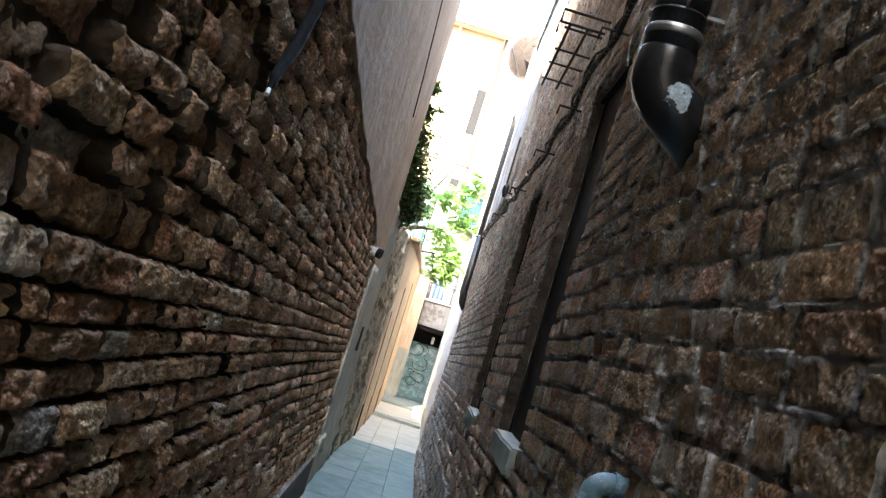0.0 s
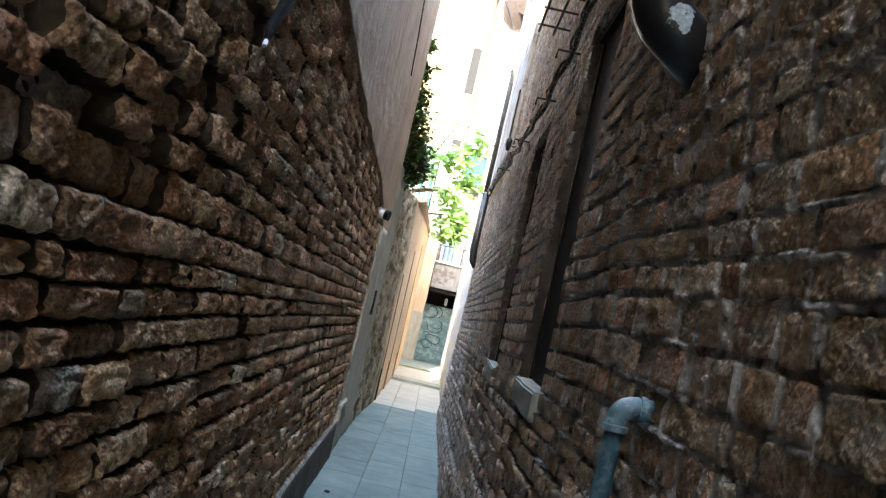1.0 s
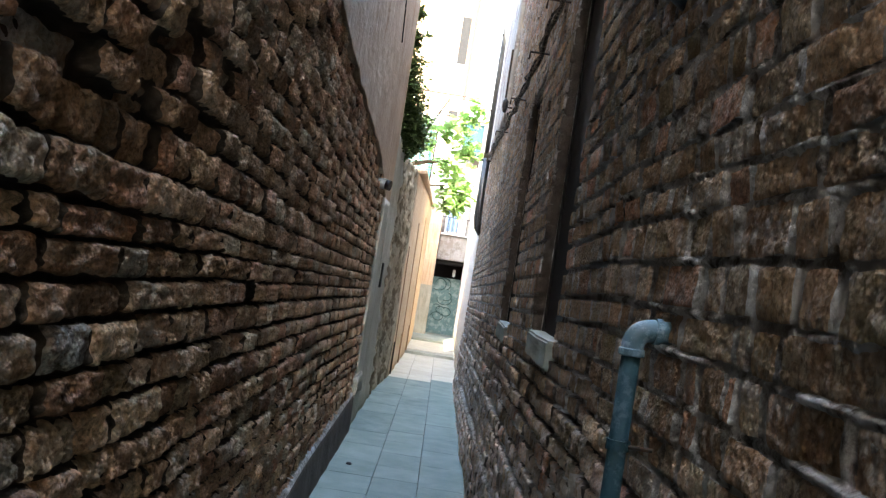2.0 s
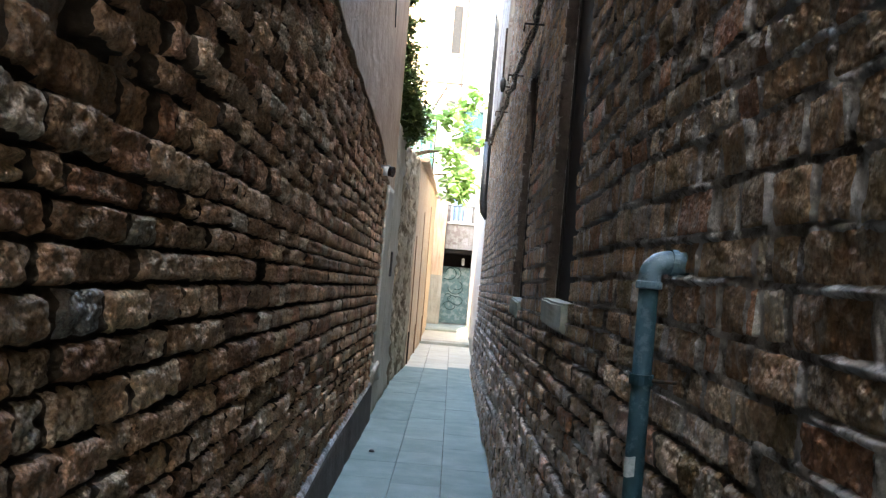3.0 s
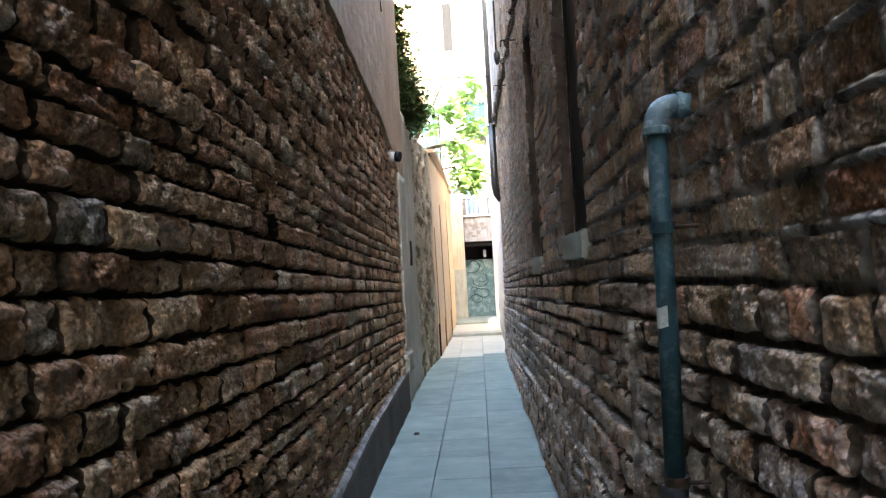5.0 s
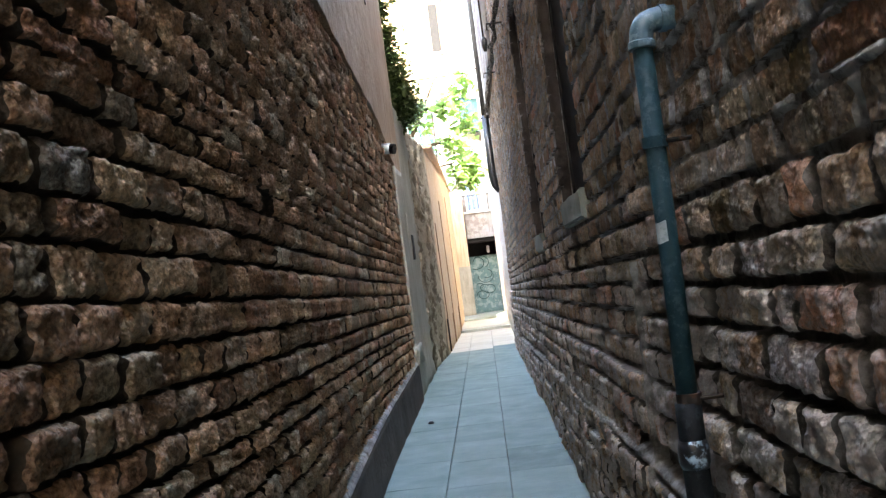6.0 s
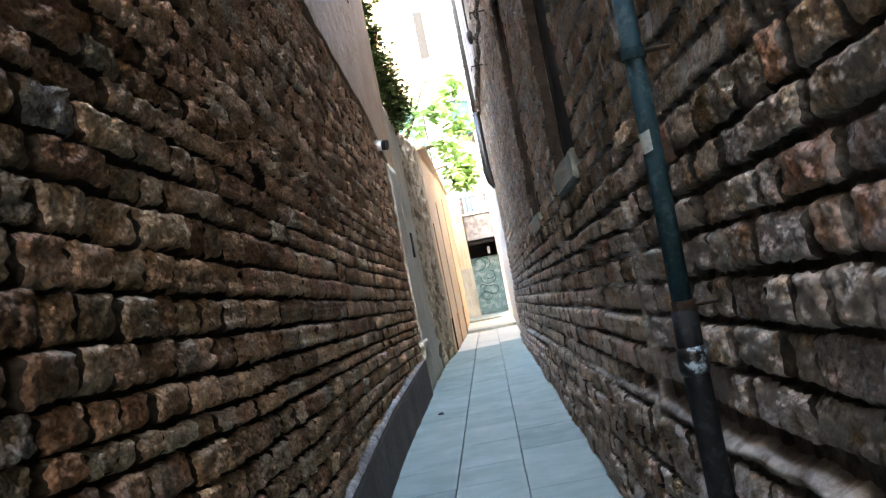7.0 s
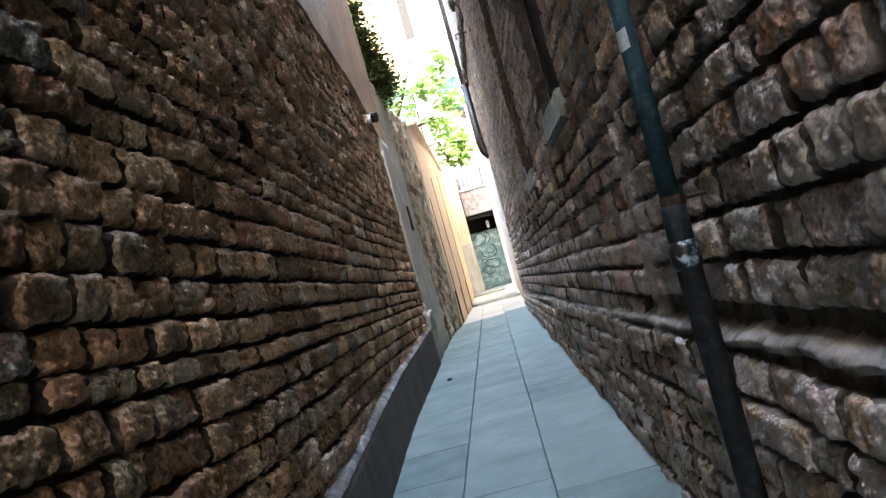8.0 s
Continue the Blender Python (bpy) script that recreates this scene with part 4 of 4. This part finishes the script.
rng = random.Random(5)
for x0, x1, lo, hi in ((-0.66, -0.242, 0.42, 0.62), (-0.238, 0.068, 0.38, 0.62), (0.072, 0.45, 0.55, 0.95)):
    y = ALLEY_BACK - rng.uniform(0, 0.3)
    meshes = {}
    while y < 16.1:
        l = min(round(rng.uniform(lo, hi), 1), 16.14 - y)
        if l < 0.05:
            break
        # Beyond the brick house the slabs take the colour with sunlight in it.
        stone = TRACHYTE if y < 12.2 else SUNLIT_PAVING
        key = (round(l, 2), stone.name)
        if key not in meshes:
            meshes[key] = slab_mesh(x1 - x0, l - 0.004, stone)
        ob = new("slab", meshes[key])
        ob.parent = pavement
        ob.matrix_basis = pose((x0 + x1) / 2, y + l / 2, rng.uniform(-0.0006, 0.0006), 0, rng.uniform(-0.15, 0.15), 0)
        y += l

# ---- bricks ----
def brick_template(length, height, nu, nw, seed, wear, worn_edge=1.0):
    """A worn brick face (x along, y out, z up) with ends and sides running back into the wall, coated in mortar that
    also stands for joint shade.
    """
    g = random.Random(seed)
    o = Vector((g.uniform(0, 90), g.uniform(0, 90), g.uniform(0, 90)))
    bev_u, bev_w = 0.014, 0.008

    def spread(n, half, bev):
        e = bev / half
        inner = [-1 + e + (2 - 2 * e) * k / n for k in range(n + 1)]
        return [-1, -1 + 0.45 * e] + inner + [1 - 0.45 * e, 1]

    us, ws = spread(nu, length / 2, bev_u), spread(nw, height / 2, bev_w)
    nu, nw = len(us) - 1, len(ws) - 1
    slope = g.uniform(-0.04, 0.04)
    verts, faces = [], []
    for j, b in enumerate(ws):
        for i, a in enumerate(us):
            u, w = a * length / 2, b * height / 2
            du, dw = length / 2 * (1 - abs(a)), height / 2 * (1 - abs(b))
            q = Vector((u * 16, w * 16, 0)) + o
            fall = worn_edge * (1.9 * max(0.0, 1 - du / bev_u) ** 1.7 + 0.9 * max(0.0, 1 - dw / bev_w) ** 1.7)
            chip = max(0.0, noise.noise(q * 1.6 + Vector((3, 3, 9))) - 0.25) * 0.03
            n = -0.010 * wear * min(fall, 2.6) + wear * (0.004 * noise.noise(q) + 0.005 * noise.noise(q * 2.3) + 0.006 * noise.noise(q * 5.1) - chip) + slope * w
            edge = 0.006 * wear
            u += edge * noise.noise(q * 1.9 + Vector((7, 0, 0))) - (0.004 * wear if abs(b) == 1 else 0) * a
            w += edge * noise.noise(q * 1.9 + Vector((0, 7, 0))) - (0.004 * wear if abs(a) == 1 else 0) * b
            verts.append((u, n, w))
    at = lambda i, j: j * (nu + 1) + i
    for j in range(nw):
        for i in range(nu):
            faces.append((at(i, j), at(i + 1, j), at(i + 1, j + 1), at(i, j + 1)))
    rim = [at(i, 0) for i in range(nu)] + [at(nu, j) for j in range(nw)] + [at(i, nw) for i in range(nu, 0, -1)] + [at(0, j) for j in range(nw, 0, -1)]
    m = len(rim)
    base = len(verts)
    verts.extend([verts[k] for k in rim])
    for k in rim:
        u, n, w = verts[k]
        verts.append((u * 0.99, -0.05, w * 0.97))
    for k in range(m):
        faces.append((base + k, base + m + k, base + m + (k + 1) % m, base + (k + 1) % m))
    # Where the mortar is dark, it stands in for shade between brick ends.
    mortar_and_shade = [1 if i in (0, nu - 1) else 0 for j in range(nw) for i in range(nu)] + [1] * m
    return np.array(verts), faces, mortar_and_shade


def wall_beds(known, low, high, pitch, seed):
    """Heights of the bed joints: the known ones, carried on up and down at the usual pitch."""
    g = random.Random(seed)
    below, above = [], []
    z = known[0]
    while z > low:
        z -= pitch * g.uniform(0.95, 1.05)
        below.append(z)
    z = known[-1]
    while z < high:
        z += pitch * g.uniform(0.95, 1.05)
        above.append(z)
    return below[::-1] + list(known) + above


def courses(y0, y1, beds, heads, bed_line, shorts, longs, share, seed, allowed):
    """Bricks of a wall: both ends, middle height and height, with the known head joints kept."""
    g = random.Random(seed)
    out = []
    for low, high in zip(beds, beds[1:]):
        known = next((v for z, v in heads.items() if low < z < high), ())
        cuts, y = [y0], y0 - g.uniform(0, 0.2)
        while y < y1:
            y += g.uniform(*shorts) if g.random() < share else g.uniform(*longs)
            if known and known[0] - 0.09 < y < known[-1] + 0.06:
                if y > known[0] - 0.09:
                    cuts.extend(known)
                    y = known[-1]
                continue
            cuts.append(min(y, y1))
        for a, b in zip(cuts, cuts[1:]):
            zc = bed_line((low + high) / 2, (a + b) / 2)
            if b - a > 0.04:
                out.extend((p, q, zc, high - low) for p, q in allowed(a, b, zc, high - low) if q - p > 0.035)
    return out


def lay_bricks(wall, bricks, side, face, joint, material, far_material, mortar, near, wear, seed, odd=(), spread=lambda y, z: (-0.009, 0.007), flush=lambda y, z: False):
    g = random.Random(seed)
    kits = {}
    for soft in (False, True):
        w, e = (0.55 * wear, 0.35) if soft else (wear, 1.0)
        kits[soft, False, False] = [brick_template(0.12, 0.062, 12, 7, seed + k, w, e) for k in range(14)]
        kits[soft, True, False] = [brick_template(0.24, 0.062, 24, 7, seed + 40 + k, w, e) for k in range(14)]
        kits[soft, False, True] = [brick_template(0.12, 0.062, 3, 2, seed + 80 + k, w, e) for k in range(14)]
        kits[soft, True, True] = [brick_template(0.24, 0.062, 6, 2, seed + 120 + k, w, e) for k in range(14)]
    meshes = {}
    bulk_v, bulk_f, bulk_c, base = [], [], [], 0
    count = 0
    for p, q, zc, h in bricks:
        yc, l, hh = (p + q) / 2, q - p - joint * g.uniform(1.2, 2.2), h - joint * g.uniform(0.8, 1.4)
        if yc > 2.4:
            zc += 0.006 * noise.noise(Vector((yc * 1.8, zc * 3, 2)))
        soft = flush(yc, zc)
        proud = g.uniform(*spread(yc, zc))
        zc += g.uniform(-0.003, 0.003) * (3.5 if side > 0 and zc > 1.6 else 1)
        tiltz, spin, lean = TILT_COURSE + g.uniform(-0.02, 0.02), g.uniform(-0.04, 0.04), g.uniform(-0.06, 0.06)
        k = g.randrange(14)
        big = l > 0.17
        sx, sz = l / (0.24 if big else 0.12), hh / 0.062
        x = face(yc, zc) + side * proud
        cols = Matrix(((0, side, 0), (-side, 0, 0), (-side * tiltz, 0, 1)))
        rot = Matrix.Rotation(lean, 3, "X") @ Matrix.Rotation(spin, 3, "Z")
        m3 = cols @ rot @ Matrix.Diagonal((sx, 1.0, sz))
        if near(yc, zc) and count < 300:
            count += 1
            stone = next((mat for oy, oz, mat in odd if abs(yc - oy) < l / 2 and abs(zc - oz) < h / 2), None)
            key = (soft, big, k, stone.name if stone else "")
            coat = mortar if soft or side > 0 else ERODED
            if key not in meshes:
                v, f, c = kits[soft, big, False][k]
                me = bpy.data.meshes.new("brick")
                me.from_pydata(v.tolist(), [], f)
                me.polygons.foreach_set("use_smooth", [True] * len(me.polygons))
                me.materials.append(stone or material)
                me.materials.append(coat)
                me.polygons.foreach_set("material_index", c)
                meshes[key] = me
            ob = new("brick", meshes[key])
            ob.parent = wall
            ob.matrix_basis = Matrix.Translation((x, yc, zc)) @ m3.to_4x4()
        else:
            v, f, c = kits[soft, big, yc > 4.4][k]
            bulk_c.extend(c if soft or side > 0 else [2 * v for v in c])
            w = v @ np.array(m3).T + np.array((x, yc, zc))
            bulk_v.append(w)
            bulk_f.extend(tuple(i + base for i in face_) for face_ in f)
            base += len(w)
    me = bpy.data.meshes.new("bricks")
    me.from_pydata(np.concatenate(bulk_v).tolist(), [], bulk_f)
    me.polygons.foreach_set("use_smooth", [True] * len(me.polygons))
    ob = finish(new("brickwork", me), far_material, wall, "")
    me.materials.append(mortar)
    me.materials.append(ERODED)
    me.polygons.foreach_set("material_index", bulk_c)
    tagged(ob, "many worn bricks of the same wall", kind="stuff")


def allowed_left(a, b, zc, h):
    y = (a + b) / 2
    if zc < 0.24 or zc + h * 0.4 > coat_z(y) + 0.03:
        return []
    if abs(y - 2.92) < 0.06 and abs(zc - 1.315) < 0.035:
        return []
    return [(a, b)]


def allowed_right(a, b, zc, h):
    if abs(zc - ledge_z((a + b) / 2)) < 0.02:
        return []
    for w0, w1, c, d in WINDOWS:
        if c - 0.12 < zc < d + 0.02:
            grow = -0.01 if zc < c else 0.0
            if b > w0 - grow and a < w1 + grow:
                out = []
                if a < w0 - grow:
                    out.append((a, w0 - grow))
                if b > w1 + grow:
                    out.append((w1 + grow, b))
                return out
    if a < 2.52 < b:
        return [(a, 2.505), (2.535, b)]
    return [(a, b)]


def left_line(z, y):
    extra = np.interp(z, [0.7, 0.9, 1.05, 1.3, 1.6], [-0.035, -0.012, -0.003, 0.014, 0.012])
    return z + TILT_COURSE * (y - 1.6) + float(extra) * min(0.8, max(-0.5, y - 1.6))


def right_line(z, y):
    extra = np.interp(z, [0.9, 1.1, 1.3, 1.7, 1.9], [0.0, 0.015, 0.018, 0.05, 0.065])
    return z + TILT_COURSE * (y - 1.5) + float(extra) * min(1.0, max(-0.6, y - 1.5))


LEFT_HEADS = {
    0.67: (1.38, 1.53, 1.68, 1.78, 1.91),
    0.735: (1.37, 1.49, 1.60, 1.67, 1.78),
    0.79: (1.27, 1.38, 1.53, 1.63, 1.76, 1.94),
    0.86: (1.33, 1.51, 1.62, 1.75, 1.92, 2.04),
    0.94: (1.42, 1.53, 1.68, 1.85, 1.99, 2.13, 2.27),
    1.01: (1.39, 1.53, 1.71, 1.85, 1.99, 2.18),
    1.10: (1.48, 1.67, 1.84, 2.13, 2.25),
    1.17: (1.50, 1.77, 1.92, 2.04, 2.40),
    1.24: (1.47, 1.65, 1.90, 2.11, 2.26, 2.43, 2.65),
    1.32: (1.40, 1.55, 1.79, 2.05, 2.25, 2.49),
    1.38: (1.27, 1.44, 1.73, 1.90),
    1.44: (1.46, 1.83),
    1.51: (1.39, 1.62, 1.80, 1.99),
}
LEFT_BEDS = (0.708, 0.76, 0.824, 0.90, 0.978, 1.056, 1.139, 1.207, 1.285, 1.35, 1.412, 1.468, 1.548, 1.635, 1.70)
RIGHT_HEADS = {
    0.93: (1.19, 1.38, 1.46, 1.59, 1.80, 1.97),
    1.0: (1.25, 1.47, 1.60, 1.79, 1.99),
    1.07: (1.28, 1.38, 1.50, 1.72, 1.90),
    1.33: (1.06, 1.29, 1.39, 1.44, 1.57, 1.66),
    1.41: (1.26, 1.37, 1.42, 1.71),
}
RIGHT_BEDS = (0.90, 0.966, 1.03, 1.108, 1.172, 1.232, 1.297, 1.372, 1.44, 1.522, 1.603, 1.664, 1.727, 1.80, 1.885, 1.945, 2.005)

left_beds = wall_beds(LEFT_BEDS, 0.25, 3.1, 0.0735, 3)
left_bricks = courses(0.45, BRICK_END, left_beds, LEFT_HEADS, left_line, (0.10, 0.165), (0.17, 0.25), 0.62, 21, allowed_left)


def left_spread(y, z):
    if 1.36 < y < 1.8 and abs(z - 1.585) < 0.036:
        return (-0.032, -0.02)
    return (-0.034, 0.018) if z > 1.6 and y < 2.3 else (-0.009, 0.006)


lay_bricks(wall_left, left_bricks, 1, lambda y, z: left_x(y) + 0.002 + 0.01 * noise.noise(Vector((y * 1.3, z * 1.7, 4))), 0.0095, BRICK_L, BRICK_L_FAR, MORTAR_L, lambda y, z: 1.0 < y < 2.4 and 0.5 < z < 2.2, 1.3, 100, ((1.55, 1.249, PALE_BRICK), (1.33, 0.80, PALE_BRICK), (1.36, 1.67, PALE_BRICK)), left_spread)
right_beds = wall_beds(RIGHT_BEDS, 0.03, 5.6, 0.0745, 5)
right_bricks = courses(0.45, RIGHT_END, right_beds, RIGHT_HEADS, right_line, (0.10, 0.15), (0.19, 0.26), 0.55, 33, allowed_right)


def limed(y, z):
    """The upper part of the wall, where the lime mortar still fills the joints."""
    return z > 1.13 + 0.06 * noise.noise(Vector((y * 1.5, 0, 3)))


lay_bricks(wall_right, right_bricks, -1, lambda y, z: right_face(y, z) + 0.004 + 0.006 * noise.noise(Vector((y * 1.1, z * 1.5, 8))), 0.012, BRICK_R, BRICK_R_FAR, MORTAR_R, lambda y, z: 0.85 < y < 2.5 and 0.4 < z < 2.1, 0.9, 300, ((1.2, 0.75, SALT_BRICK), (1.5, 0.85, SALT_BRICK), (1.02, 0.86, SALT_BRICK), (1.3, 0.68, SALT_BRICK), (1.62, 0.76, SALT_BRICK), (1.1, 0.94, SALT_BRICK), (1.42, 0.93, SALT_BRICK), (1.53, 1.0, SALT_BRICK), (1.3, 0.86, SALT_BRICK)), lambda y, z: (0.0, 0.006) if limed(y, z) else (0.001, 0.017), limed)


def lime_smears(wall, bricks, seed):
    """Ribbons of pale mortar that stand out along some of the bed joints."""
    g = random.Random(seed)
    verts, faces = [], []
    for p, q, zc, h in bricks:
        if zc > 3.2 or zc < 0.7 or p < 2.62 or p > 9 or g.random() > (0.45 if limed(p, zc) else 0.2) or in_window(p, zc, 0.2) or in_window(q, zc, 0.2):
            continue
        n = max(3, int((q - p) / 0.007))
        if p > 4:
            n = max(3, n // 2)
        z = zc - h / 2
        base, wide = len(verts), g.uniform(0.004, 0.010)
        for k in range(n + 1):
            t = k / n
            y = p - 0.01 + (q - p + 0.02) * t
            taper = min(1.0, 4 * t, 4 * (1 - t))
            w = wide * (0.35 + 0.65 * taper) * (1 + 0.8 * noise.noise(Vector((y * 40, z * 9, 0))) + 0.4 * noise.noise(Vector((y * 95, z * 9, 0))))
            out = -0.003 + (0.003 + 0.012 * noise.noise(Vector((y * 26, z * 7, 5))) + 0.006 * noise.noise(Vector((y * 75, z * 7, 8)))) * taper
            zz = z + TILT_COURSE * (y - (p + q) / 2) + 0.006 * noise.noise(Vector((y * 22, z * 5, 9)))
            x = right_face(y, zc)
            for dz, dx in ((-1.0, 0.032), (-0.6, -out), (0.4, -out - 0.003), (1.0, 0.03)):
                verts.append((x + dx, y, zz + dz * w))
        for k in range(n):
            for j in range(3):
                a = base + 4 * k + j
                faces.append((a, a + 4, a + 5, a + 1))
    ob = raw_part("lime_smears", verts, faces, LIME, wall, "pale lumpy lime mortar in the joints")
    tagged(ob, kind="stuff")


lime_smears(wall_right, right_bricks, 77)


def joint_mortar(wall, bricks, y0, y1, z0, z1, dy, dz):
    """Ragged lime mortar that stands up in the joints and laps over the brick edges."""
    ys, zs = np.arange(y0, y1, dy), np.arange(z0, z1, dz)
    ridge = np.zeros((len(ys), len(zs)))
    for p, q, zc, h in bricks:
        if q < y0 or p > y1 or zc < z0 or zc > z1:
            continue
        inside = np.clip(1.4 - np.abs(zs - zc) / (h / 2), 0, 1)
        for head in (p, q):
            ridge = np.maximum(ridge, 0.9 * np.exp(-((ys - head) / 0.011) ** 2)[:, None] * np.minimum(1, 2.5 * inside)[None, :])
        along = np.clip(1 + 60 * np.minimum(ys - p, q - ys), 0, 1)
        low = zc - h / 2 + TILT_COURSE * 0.4 * (ys - (p + q) / 2)
        ridge = np.maximum(ridge, along[:, None] * np.exp(-((zs[None, :] - low[:, None]) / 0.0095) ** 2))
    verts, faces, nz = [], [], len(zs)
    for i, y in enumerate(ys):
        for j, z in enumerate(zs):
            v = Vector((3, y, z))
            patch = 0.75 + 0.9 * noise.noise(v * 5.5) + 0.5 * noise.noise(v * 23)
            fade = smooth01(z0, z0 + 0.1, z)
            lump = 0.0045 * noise.noise(v * 31) + 0.0035 * noise.noise(v * 78)
            verts.append((right_face(y, z) + 0.017 - fade * (0.0185 * ridge[i, j] * min(1.15, max(0.1, patch)) + lump) + 0.02 * (1 - fade), y, z))
    for i in range(len(ys) - 1):
        for j in range(nz - 1):
            a = i * nz + j
            faces.append((a, a + nz, a + nz + 1, a + 1))
    tagged(raw_part("joint_mortar", verts, faces, MORTAR_R, wall, "ragged pale lime mortar standing in the joints"), kind="stuff")


joint_mortar(wall_right, right_bricks, 0.75, 2.49, 1.06, 2.4, 0.0085, 0.0048)
